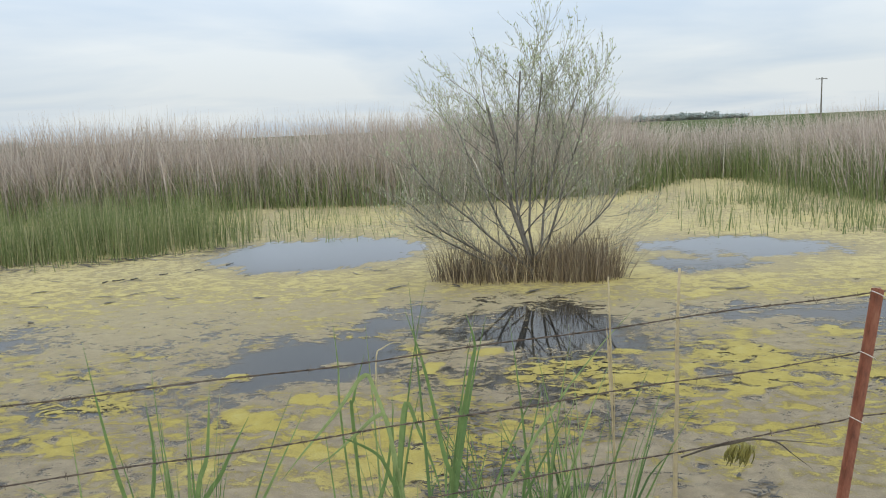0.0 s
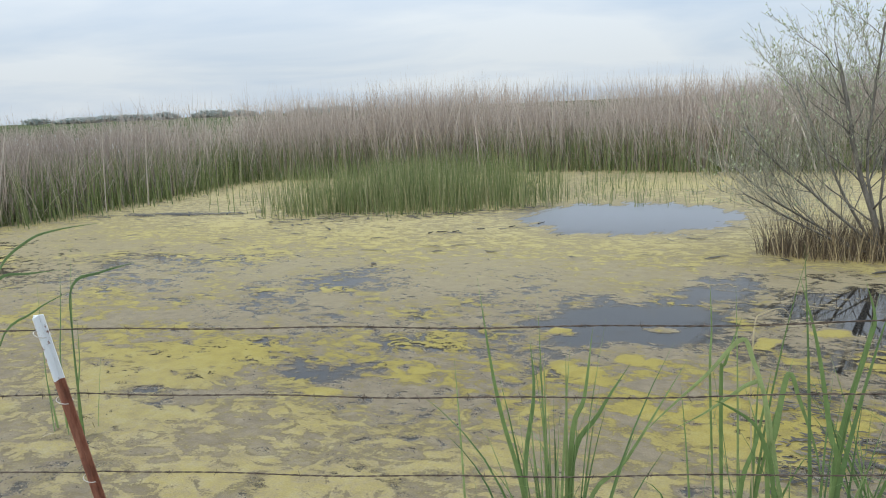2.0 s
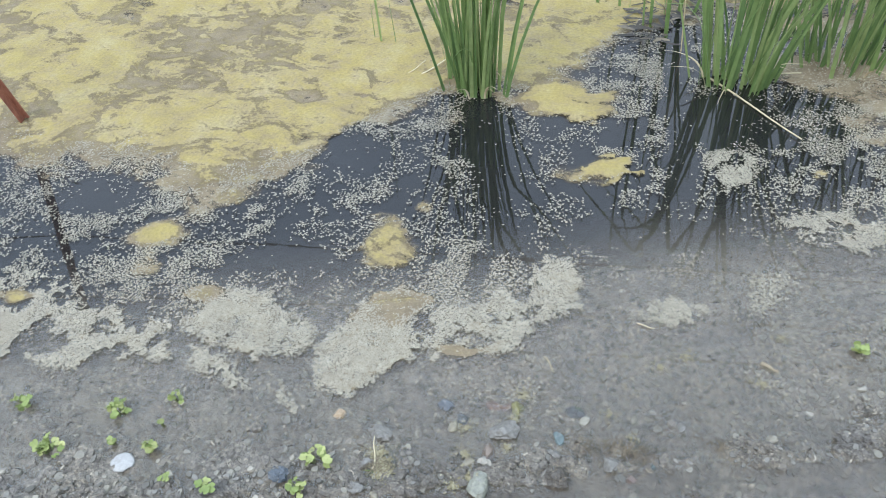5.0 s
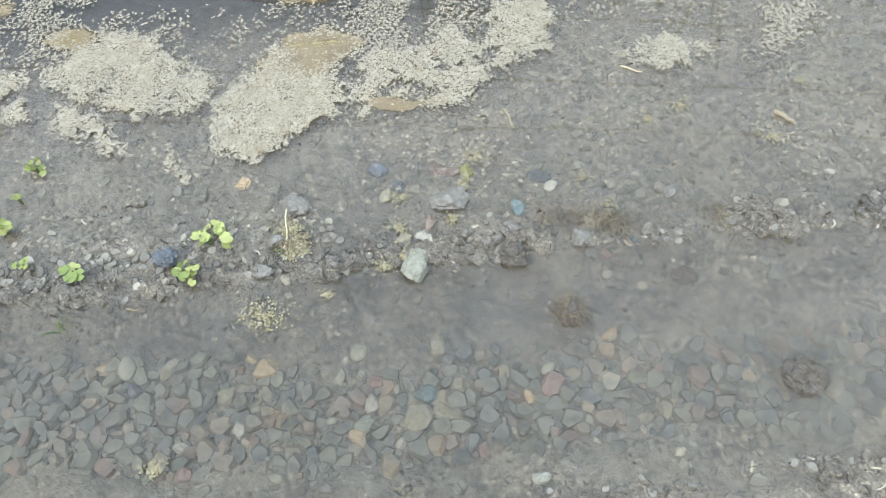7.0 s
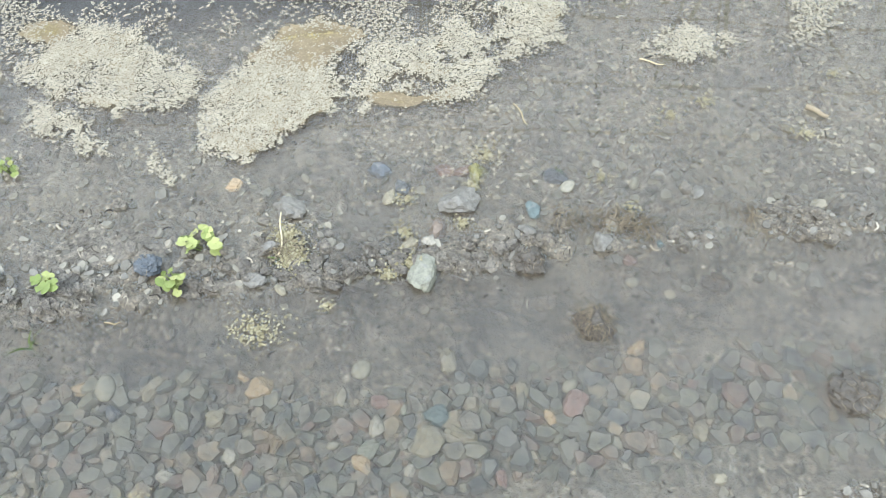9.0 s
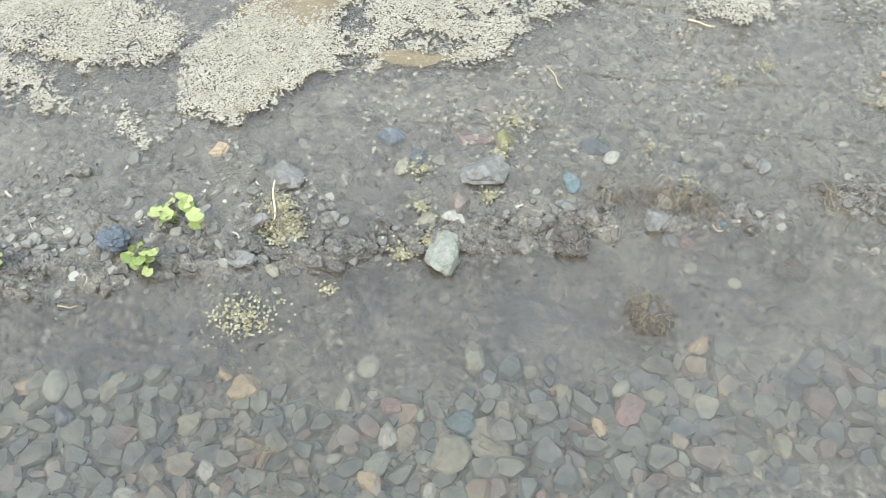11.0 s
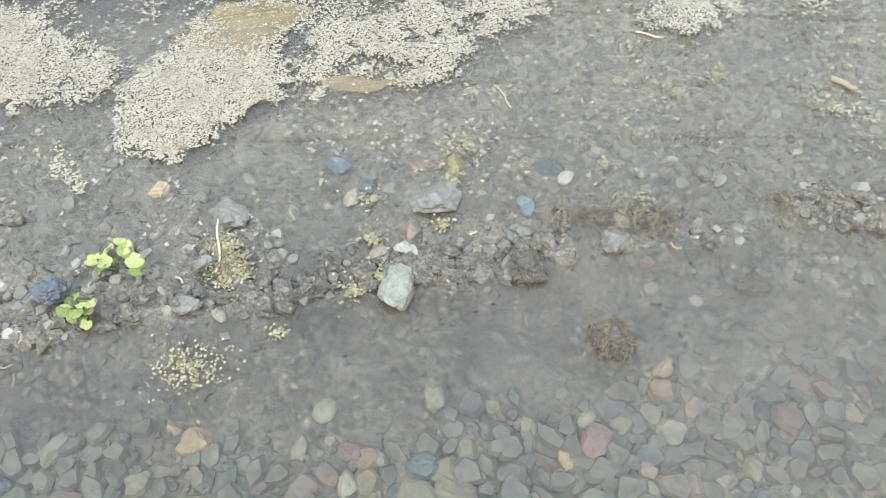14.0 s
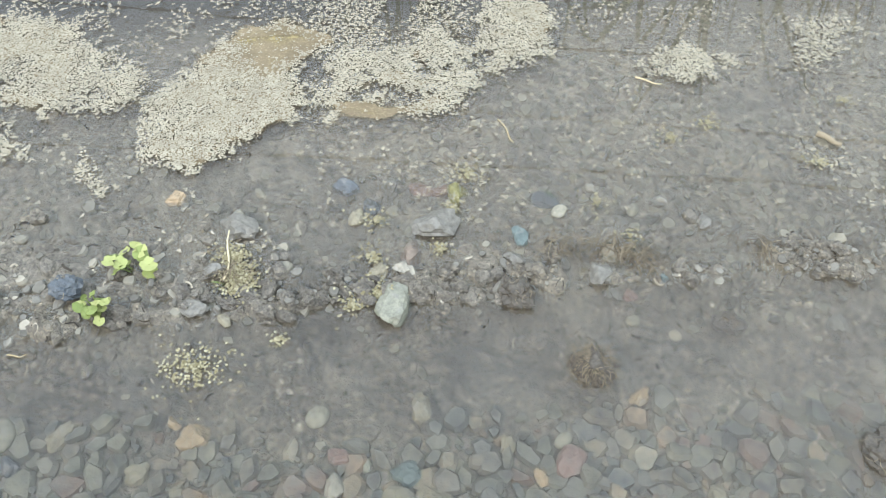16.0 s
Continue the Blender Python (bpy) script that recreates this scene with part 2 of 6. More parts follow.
def water_material():
    """Cloudy shallow water: clear and milky parts mixed, with a mirror skin."""
    m = bpy.data.materials.new("cloudy_pond_water")
    m.use_nodes = True
    nt = m.node_tree
    nt.nodes.clear()
    N, L = nt.nodes.new, nt.links.new
    out, clear, milk, skin = N("ShaderNodeOutputMaterial"), N("ShaderNodeBsdfTransparent"), N("ShaderNodeBsdfDiffuse"), N("ShaderNodeBsdfGlossy")
    L(n_mix(nt, n_attr(nt, "depth"), (0.90, 0.91, 0.885), (0.16, 0.16, 0.15)), clear.inputs[0])
    silt = n_noise(nt, 2.6, 4, 0.55, None, 0.6)
    L(n_mix(nt, n_attr(nt, "depth"), (0.37, 0.325, 0.265), (0.085, 0.085, 0.083)), milk.inputs[0])
    depth = n_attr(nt, "murk")
    fac = n_math(nt, "MULTIPLY", n_range(nt, silt, 0.36, 0.66, 0.8, 1.12), depth, clamp=True)
    body = N("ShaderNodeMixShader")
    L(fac, body.inputs[0])
    L(clear.outputs[0], body.inputs[1])
    L(milk.outputs[0], body.inputs[2])
    L(n_attr(nt, "breeze"), skin.inputs["Roughness"])
    fr = N("ShaderNodeFresnel")
    fr.inputs[0].default_value = 1.47
    bump = N("ShaderNodeBump")
    bump.inputs["Distance"].default_value = 0.02
    L(n_attr(nt, "ripple"), bump.inputs["Strength"])
    L(n_noise(nt, 9, 3, 0.5, (0.6, 1.4, 1)), bump.inputs["Height"])
    L(bump.outputs[0], skin.inputs["Normal"])
    top = N("ShaderNodeMixShader")
    L(fr.outputs[0], top.inputs[0])
    L(body.outputs[0], top.inputs[1])
    L(skin.outputs[0], top.inputs[2])
    L(top.outputs[0], out.inputs[0])
    return m


def algae_material():
    """Floating algae: thick yellow-green mat over a thin beige scum film, ragged at its edges."""
    m, nt, bsdf = material("floating_algae", 0.75, 0, 0.25)
    N, L = nt.nodes.new, nt.links.new
    mat, film = n_attr(nt, "mat"), n_attr(nt, "film")
    rag = n_noise(nt, 6.0, 7, 0.60, (0.9, 1.25, 1.0), 1.1)
    fine = n_noise(nt, 95, 5, 0.7)
    speck = n_noise(nt, 260, 3, 0.6)
    crumb = n_noise(nt, 24, 6, 0.62, (0.9, 1.2, 1.0), 0.7)
    edge = n_math(nt, "ADD", n_math(nt, "ADD", n_math(nt, "MULTIPLY", n_math(nt, "SUBTRACT", rag, 0.5), 1.6), n_math(nt, "MULTIPLY", n_math(nt, "SUBTRACT", crumb, 0.5), 1.5)),
                  n_math(nt, "MULTIPLY", n_math(nt, "SUBTRACT", fine, 0.5), 0.8))
    ragged = n_math(nt, "ADD", n_math(nt, "ADD", n_math(nt, "MULTIPLY", n_math(nt, "SUBTRACT", rag, 0.5), 2.0), n_math(nt, "MULTIPLY", n_math(nt, "SUBTRACT", crumb, 0.5), 0.7)),
                    n_math(nt, "MULTIPLY", n_math(nt, "SUBTRACT", fine, 0.5), 0.5))
    thick = n_range(nt, n_math(nt, "ADD", mat, ragged), 0.38, 0.62)
    thin = n_range(nt, n_math(nt, "ADD", film, n_math(nt, "MULTIPLY", ragged, 0.8)), 0.20, 0.56)
    holes = n_range(nt, n_math(nt, "ADD", speck, n_math(nt, "MULTIPLY", fine, 0.6)), 0.64, 0.80, 1.0, 0.75)
    thin = n_math(nt, "MULTIPLY", thin, n_math(nt, "MULTIPLY", holes, 0.92))
    yellow = n_ramp(nt, n_noise(nt, 6, 6, 0.65), (0.3, (0.268, 0.21, 0.078)), (0.5, (0.35, 0.275, 0.080)), (0.7, (0.38, 0.315, 0.125)))
    grain = n_ramp(nt, fine, (0.3, (0.70, 0.70, 0.62)), (0.68, (1.18, 1.16, 1.12)))
    yellow = n_mix(nt, 0.8, yellow, grain, "MULTIPLY")
    beige = n_ramp(nt, n_noise(nt, 9, 6, 0.65), (0.32, (0.252, 0.196, 0.130)), (0.55, (0.338, 0.270, 0.180)), (0.72, (0.400, 0.328, 0.212)))
    beige = n_mix(nt, 0.6, beige, grain, "MULTIPLY")
    soft = n_range(nt, n_math(nt, "ADD", mat, n_math(nt, "MULTIPLY", edge, 0.9)), 0.12, 1.05)
    # soft felted mats: yellow paled and blued, camera haze put into the colour
    yellow = n_mix(nt, n_attr(nt, "felt_haze"), n_mix(nt, 1.0, yellow, (1.0, 1.0, 0.80), "MULTIPLY"), n_mix(nt, 1.0, yellow, (1.08, 1.10, 1.42), "MULTIPLY"))
    flakes = n_range(nt, n_math(nt, "ADD", mat, ragged), 0.36, 0.60)
    old = n_mix(nt, n_mix(nt, n_attr(nt, "felt_haze"), flakes, soft), beige, yellow)
    old = n_mix(nt, 1.0, old, (1.0, 0.99, 0.97), "MULTIPLY")
    # colour turns paler farther out across the pond
    paled = n_mix(nt, 0.45, n_mix(nt, 1.0, old, (1.45, 1.41, 1.20), "MULTIPLY"), (0.36, 0.31, 0.17))
    L(n_mix(nt, n_attr(nt, "paling"), old, paled), bsdf.inputs["Base Color"])
    alpha = n_math(nt, "MAXIMUM", n_math(nt, "MULTIPLY", thick, 0.97), thin)
    L(alpha, bsdf.inputs["Alpha"])
    n_bump(nt, bsdf, n_math(nt, "ADD", n_math(nt, "MULTIPLY", thick, 0.6), n_math(nt, "MULTIPLY", fine, 0.8)), 0.7, 0.012)
    return m


def blade_material(name, low, mid, high, rough=0.5, thin=0.0):
    """Leaf colour: by the random tint of each blade, paler veins along it."""
    m, nt, bsdf = material(name, rough, 0, 0.4)
    col = n_ramp(nt, n_attr(nt, "tint"), (0.0, low), (0.5, mid), (1.0, high))
    mott = n_ramp(nt, n_noise(nt, 30, 4, 0.6), (0.3, (0.75, 0.75, 0.7)), (0.7, (1.2, 1.2, 1.15)))
    col = n_mix(nt, 0.7, col, mott, "MULTIPLY")
    nt.links.new(col, bsdf.inputs["Base Color"])
    if thin:
        glow, both, out = nt.nodes.new("ShaderNodeBsdfTranslucent"), nt.nodes.new("ShaderNodeMixShader"), nt.nodes["Material Output"]
        both.inputs[0].default_value = thin
        nt.links.new(col, glow.inputs[0])
        nt.links.new(bsdf.outputs[0], both.inputs[1])
        nt.links.new(glow.outputs[0], both.inputs[2])
        nt.links.new(both.outputs[0], out.inputs[0])
    return m


def bark_material():
    m, nt, bsdf = material("willow_bark", 0.85)
    col = n_ramp(nt, n_noise(nt, 26, 5, 0.65, (1, 1, 0.25)), (0.3, (0.085, 0.076, 0.062)), (0.55, (0.155, 0.14, 0.116)), (0.75, (0.24, 0.22, 0.185)))
    nt.links.new(col, bsdf.inputs["Base Color"])
    n_bump(nt, bsdf, n_noise(nt, 60, 4, 0.6, (1, 1, 0.2)), 0.6, 0.01)
    return m


def rust_material():
    m, nt, bsdf = material("rusty_red_steel", 0.8, 0.1)
    col = n_ramp(nt, n_noise(nt, 45, 6, 0.7, (1, 1, 0.3)), (0.3, (0.13, 0.05, 0.03)), (0.52, (0.27, 0.098, 0.055)), (0.75, (0.37, 0.17, 0.10)))
    nt.links.new(col, bsdf.inputs["Base Color"])
    n_bump(nt, bsdf, n_noise(nt, 220, 4), 0.4, 0.003)
    return m


def flaked_paint_material():
    m, nt, bsdf = material("flaked_white_paint", 0.6)
    wear = n_range(nt, n_noise(nt, 55, 5, 0.7, (1, 1, 0.5)), 0.60, 0.66)
    col = n_mix(nt, wear, (0.74, 0.74, 0.73), (0.24, 0.11, 0.07))
    nt.links.new(col, bsdf.inputs["Base Color"])
    n_bump(nt, bsdf, wear, 0.4, 0.002)
    return m


def wire_material():
    m, nt, bsdf = material("rusted_wire", 0.75, 0.4)
    col = n_ramp(nt, n_noise(nt, 60, 4), (0.35, (0.065, 0.046, 0.034)), (0.65, (0.16, 0.115, 0.082)))
    nt.links.new(col, bsdf.inputs["Base Color"])
    return m


def island_material(name, stops, rough=0.6, grain=120):
    m, nt, bsdf = material(name, rough, 0, 0.3)
    rnd = nt.nodes.new("ShaderNodeNewGeometry").outputs["Random Per Island"]
    col = n_ramp(nt, rnd, *stops)
    col = n_mix(nt, 0.6, col, n_ramp(nt, n_noise(nt, grain, 3), (0.3, (0.75, 0.75, 0.75)), (0.7, (1.2, 1.2, 1.2))), "MULTIPLY")
    nt.links.new(col, bsdf.inputs["Base Color"])
    return m


MUD, WATER, ALGAE = mud_material(), water_material(), algae_material()
PEBBLE, PEBBLE_JOINED = stone_material("river_pebble"), stone_material("river_gravel", False)
TAN_REED = blade_material("dead_reed", (0.30, 0.24, 0.20), (0.51, 0.425, 0.36), (0.70, 0.61, 0.53), 0.8, 0.25)
GREEN_REED = blade_material("green_rush", (0.085, 0.12, 0.04), (0.18, 0.22, 0.08), (0.42, 0.38, 0.22), 0.6, 0.25)
CATTAIL = blade_material("cattail_leaf", (0.085, 0.150, 0.056), (0.168, 0.248, 0.085), (0.30, 0.358, 0.150), 0.45, 0.35)
STRAW = blade_material("dry_straw", (0.30, 0.23, 0.13), (0.45, 0.36, 0.22), (0.60, 0.52, 0.36), 0.8)
SEDGE = blade_material("dead_sedge", (0.105, 0.08, 0.055), (0.22, 0.165, 0.11), (0.40, 0.32, 0.22), 0.85)
TWIG = island_material("young_willow_twig", [(0, (0.21, 0.19, 0.145)), (0.6, (0.32, 0.30, 0.225)), (1, (0.43, 0.41, 0.31))], 0.7, 30)
BARK, RUST, PAINT, WIRE = bark_material(), rust_material(), flaked_paint_material(), wire_material()
WILLOW_LEAF = island_material("young_willow_leaf", [(0, (0.32, 0.38, 0.20)), (0.6, (0.46, 0.52, 0.31)), (1, (0.58, 0.63, 0.42))])
DUCKWEED = island_material("pale_duckweed", [(0, (0.30, 0.264, 0.192)), (0.5, (0.36, 0.320, 0.238)), (1, (0.42, 0.378, 0.288))], 0.5, 40)
# distance haze put into the colour: greyer and paler than real foliage
HAZED_TREE = island_material("hazed_far_trees", [(0, (0.33, 0.375, 0.34)), (1, (0.38, 0.42, 0.38))], 0.9, 0.5)

rng = np.random.default_rng(7)

# ---- the lie of the land ----
# across: metres from the crest of the little ridge beside the wheel rut, towards the pond
def across(x, y):
    return (y + 0.11 - 0.466 * x) * 0.906


REED_FRONT = [(-17, 2.5), (-13.2, 7.1), (-13.5, 8.4), (-13.8, 11.6), (-15, 14.6), (-10, 16.5), (-6.1, 18.2), (-2.9, 17.6), (2.1, 18.3),
              (4.8, 23.2), (7.2, 22.6), (7.7, 15.5), (9.5, 12), (14, 8)]


def land(x, y):
    x, y = np.asarray(x, float), np.asarray(y, float)
    v = across(x, y)
    near = np.exp(-(x / 3.5) ** 2) * np.exp(-(y / 2.5) ** 2)
    wob = fbm(x, y, 3.0, 5, 3) * 0.05
    w = v + wob
    prof = np.interp(w, [-3.0, -0.8, -0.46, -0.40, -0.36, -0.31, -0.22, -0.13, -0.045, -0.012, 0.05, 0.16, 0.34, 0.6, 0.95, 1.8],
                     [0.42, 0.03, -0.002, 0.001, -0.008, -0.030, -0.040, -0.036, -0.024, 0.009, -0.003, -0.013, -0.030, -0.07, -0.20, -0.38])
    bank = smooth(-0.30, -0.75, x) * smooth(0.30, 0.05, v) * smooth(-0.10, -0.02, v) * 0.008
    rough = fbm(x, y, 9, 11, 4) * 0.014 + fbm(x, y, 36, 23, 4) * 0.016
    crust = np.abs(fbm(x, y, 22, 31, 5)) * 0.038 * np.exp(-((v + 0.01) / 0.06) ** 2) + np.abs(fbm(x, y, 22, 35, 4)) * 0.030 * np.exp(-((v + 0.395) / 0.04) ** 2)
    r = np.hypot(x + 3, y - 10)
    far = smooth(24, 42, r) * 0.95
    return prof + bank + (rough - crust) * (0.25 + 0.75 * near) + far * (v > 0)


def spread(lo, hi, step, out_lo, out_hi, growth=1.13):
    """Even steps from lo to hi, then ever wider ones out to both ends."""
    mid = list(np.arange(lo, hi + step / 2, step))
    a, s = mid[-1], step
    while a < out_hi:
        s *= growth
        a += s
        mid.append(a)
    a, s = mid[0], step
    while a > out_lo:
        s *= growth
        a -= s
        mid.insert(0, a)
    return np.array(mid)


def sheet(xs, ys):
    X, Y = np.meshgrid(xs, ys)
    n, k = X.shape
    i = np.arange(n * k).reshape(n, k)
    f = np.stack([i[:-1, :-1], i[:-1, 1:], i[1:, 1:], i[1:, :-1]], -1).reshape(-1, 4)
    return X.ravel(), Y.ravel(), f


def ground_material():
    nt, bsdf = MUD.node_tree, MUD.node_tree.nodes["Principled BSDF"]
    old = bsdf.inputs["Base Color"].links[0].from_socket
    grass = n_ramp(nt, n_noise(nt, 0.4, 6), (0.3, (0.06, 0.085, 0.035)), (0.7, (0.13, 0.15, 0.07)))
    silt = n_ramp(nt, n_noise(nt, 3.0, 5), (0.3, (0.06, 0.054, 0.046)), (0.7, (0.12, 0.106, 0.09)))
    col = n_mix(nt, n_attr(nt, "deep"), old, silt)
    nt.links.new(n_mix(nt, n_attr(nt, "meadow"), col, grass), bsdf.inputs["Base Color"])
    nt.links.new(n_range(nt, n_attr(nt, "meadow"), 0.0, 1.0, 0.5, 0.0), bsdf.inputs["Specular IOR Level"])


ground_material()
gx, gy, gf = sheet(spread(-0.95, 0.62, 0.0055, -3000, 3000, 1.17), spread(-0.76, 0.38, 0.0055, -3000, 3000, 1.17))
gz = land(gx, gy)
gv = across(gx, gy)
ground = part("ground", mesh_from("ground", np.stack([gx, gy, gz], -1), gf, True,
              {"meadow": smooth(24, 34, np.hypot(gx + 3, gy - 10)) * (gv > 0) + smooth(-1.2, -2.0, gv),
               "silt": np.clip(1 - 0.85 * np.exp(-((gv + 0.10) / 0.075) ** 2) - 0.35 * smooth(0.0, 0.03, gv) * smooth(0.12, 0.06, gv), 0, 1),
               "deep": smooth(0.48, 0.95, gv + 0.12 * smooth(0.2, -0.4, gx))}), MUD)
tagged(ground, "wet grey mud with a gravelly wheel rut beside the pond", "ground", kind="structure")

# ---- water ----
wx, wy, wf = sheet(spread(-2, 1.5, 0.08, -40, 40, 1.2), spread(-1.0, 2, 0.08, -1.6, 50, 1.2))
wv = across(wx, wy)
murk = np.interp(wv, [-0.6, -0.3, -0.15, 0.0, 0.2, 0.6, 1.0, 1.6], [0.10, 0.03, 0.07, 0.07, 0.13, 0.16, 0.18, 0.14])
murk = murk + 0.05 * smooth(0.0, 0.45, wx) * smooth(0.0, -0.15, wv) + 0.02 * smooth(-0.1, 0.5, wx) * smooth(0.9, 0.1, wv)
water = part("water", mesh_from("water", np.stack([wx, wy, np.zeros_like(wx)], -1), wf, True, {"murk": murk, "depth": smooth(0.46, 0.84, wv + 0.03 * smooth(0.2, -0.5, wx)), "ripple": 0.012 + 0.09 * smooth(7.4, 9.5, wy), "breeze": 0.004 + 0.46 * smooth(8.0, 9.2, wy)}), WATER)
water.visible_shadow = False
tagged(water, "still cloudy pond water, dark and mirror-like where open", "water", kind="structure")

# ---- floating algae ----
# outlines of the drifted duckweed rafts, and how full of holes each is
RAFTS = [([(-1.02, -0.03), (-0.97, 0.10), (-0.84, 0.115), (-0.67, 0.04), (-0.645, -0.015), (-0.70, -0.057), (-0.85, -0.085), (-0.95, -0.08)], 0.25),
         ([(-0.60, 0.155), (-0.635, -0.04), (-0.596, -0.11), (-0.53, -0.122), (-0.48, -0.06), (-0.412, 0.045), (-0.44, 0.13), (-0.47, 0.235), (-0.54, 0.235)], 0.25),
         ([(-0.37, 0.05), (-0.21, 0.125), (-0.16, 0.24), (-0.097, 0.30), (-0.105, 0.40), (-0.145, 0.455), (-0.22, 0.46), (-0.24, 0.36), (-0.33, 0.24), (-0.41, 0.20), (-0.42, 0.10)], 0.42),
         ([(0.045, 0.345), (0.116, 0.412), (0.195, 0.39), (0.126, 0.312)], 0.2),
         ([(-0.70, -0.120), (-0.64, -0.143), (-0.585, -0.178), (-0.645, -0.175)], 0.3),
         ([(-0.93, -0.112), (-0.82, -0.098), (-0.735, -0.165), (-0.745, -0.183), (-0.83, -0.160), (-0.92, -0.15)], 0.5),
         ([(0.33, 0.79), (0.54, 0.90), (0.60, 0.79), (0.53, 0.70), (0.39, 0.70)], 0.5),
         ([(0.085, 1.022), (0.223, 1.063), (0.259, 0.934), (0.172, 0.842)], 0.8),
         ([(-1.75, -0.05), (-1.30, -0.03), (-1.17, -0.07), (-1.03, -0.05), (-0.97, -0.16), (-1.06, -0.215), (-1.26, -0.29), (-1.45, -0.32), (-1.8, -0.3)], 0.75)]


def inside(x, y, outline):
    """Metres within a closed outline; negative outside it."""
    d2, odd = np.full(x.shape, 1e9), np.zeros(x.shape, bool)
    for (x0, y0), (x1, y1) in zip(outline, outline[1:] + outline[:1]):
        ex, ey = x1 - x0, y1 - y0
        t = np.clip(((x - x0) * ex + (y - y0) * ey) / (ex * ex + ey * ey), 0, 1)
        d2 = np.minimum(d2, (x - x0 - t * ex) ** 2 + (y - y0 - t * ey) ** 2)
        if ey:
            odd ^= ((y0 > y) != (y1 > y)) & (x < x0 + ex * (y - y0) / ey)
    return np.where(odd, 1, -1) * np.sqrt(d2)


def dense_duckweed(x, y):
    wx, wy = x + fbm(x, y, 13, 103, 4) * 0.028, y + fbm(x, y, 13, 105, 4) * 0.028
    fine = fbm(x, y, 55, 109, 3)
    hole = fbm(x, y, 15, 107, 4) + 0.35 * fine
    best = np.zeros(x.shape)
    for outline, gaps in RAFTS:
        d = inside(wx, wy, outline) + fine * 0.036
        full = smooth(-0.012, 0.016, d) * (1 - smooth(0.34 - 0.40 * gaps, 0.46 - 0.40 * gaps, hole) * min(1, gaps * 2))
        best = np.maximum(best, full)
    return best * (1 - 0.97 * blobs(x, y, FLOATS + SCUM, fbm(x, y, 14, 91, 4) * 0.9, 0.4))


OPEN = [(-2.76, 10.2, 1.55, 1.5, -8), (0.45, 5.9, 0.85, 0.95, -3), (2.84, 6.17, 1.2, 0.5, -4), (3.3, 9.9, 1.3, 0.9, -9),
        (-1.27, 4.75, 0.65, 0.55, 10), (-0.76, 6.2, 0.34, 0.6, -4),
        (2.6, 8.6, 0.8, 0.5, -7),
        (-0.42, 2.25, 0.12, 0.18, 23)]
# clear lanes where the cattails stand mirrored
CLEAR = [(-0.50, 0.84, 0.085, 0.30, 28), (-0.36, 0.53, 0.06, 0.10, 25), (0.10, 1.18, 0.13, 0.14, 15), (0.05, 0.90, 0.05, 0.22, 10), (0.02, 0.62, 0.24, 0.09, 14), (-0.06, 1.45, 0.045, 0.38, 10),
         (-0.90, 0.74, 0.10, 0.12, 40), (-0.86, 0.24, 0.15, 0.07, 14), (-1.57, 0.28, 0.10, 0.10, 20), (0.27, 0.60, 0.10, 0.05, 14)]
THIN = [(-3.55, 2.25, 0.42, 0.15, 22), (-2.83, 2.15, 0.26, 0.20, 22), (-3.09, 2.76, 0.36, 0.20, 18), (-4.08, 5.33, 0.5, 0.25, 5), (-1.62, 3.82, 0.55, 0.4, 22)]
GAPS = [(-1.2, 0.96, 0.055, 0.03, 24), (-1.05, 1.02, 0.03, 0.015, 10)]
FLOATS = [(-0.63, 0.37, 0.10, 0.11, 18), (-1.24, 0.09, 0.06, 0.06, 18), (-1.02, 0.05, 0.06, 0.035, 18),
          (-0.18, 0.86, 0.11, 0.08, 17), (-0.31, 1.18, 0.14, 0.12, 16), (-1.27, 0.21, 0.07, 0.05, 17), (-0.59, 0.54, 0.03, 0.035, 17),
          (-1.49, -0.11, 0.04, 0.03, 18), (0.41, 1.01, 0.06, 0.05, 17), (-2.12, 0.17, 0.09, 0.07, 24), (-0.07, 0.86, 0.03, 0.035, 17),
          (-0.72, 0.30, 0.025, 0.015, 18)]
# beige scum lodged among the duckweed
SCUM = [(-0.518, 0.158, 0.105, 0.056, 36), (-0.30, 0.092, 0.055, 0.018, 14)]
PADS = [(-1.09, 3.83, 0.09, 0.10, 0), (-1.28, 3.5, 0.09, 0.08, 10), (-0.28, 4.56, 0.07, 0.09, 0), (-0.94, 3.83, 0.06, 0.07, 0),
        (-1.5, 3.55, 0.08, 0.07, 0), (-1.05, 4.6, 0.12, 0.07, 5), (0.1, 4.9, 0.2, 0.1, 0), (-2.75, 2.55, 0.12, 0.06, 15), (-1.75, 4.3, 0.1, 0.06, 0)]


def shore_edge(x, y):
    """Metres past the ragged front of the mats, towards open pond."""
    edge = np.interp(x, [-4, -2.1, -1.6, -1.37, -1.18, -0.98, -0.9, -0.79, -0.44, -0.25, 0.0, 0.25, 0.7, 1.4, 4],
                     [0.30, 0.40, 0.42, 0.38, 0.42, 0.62, 0.95, 1.10, 1.24, 1.75, 1.95, 1.75, 1.9, 1.5, 1.2])
    warp = fbm(x, y, 2.6, 41, 4)
    fray = fbm(x, y, 9, 45, 4)
    return y - edge + warp * 0.16 + fray * 0.20


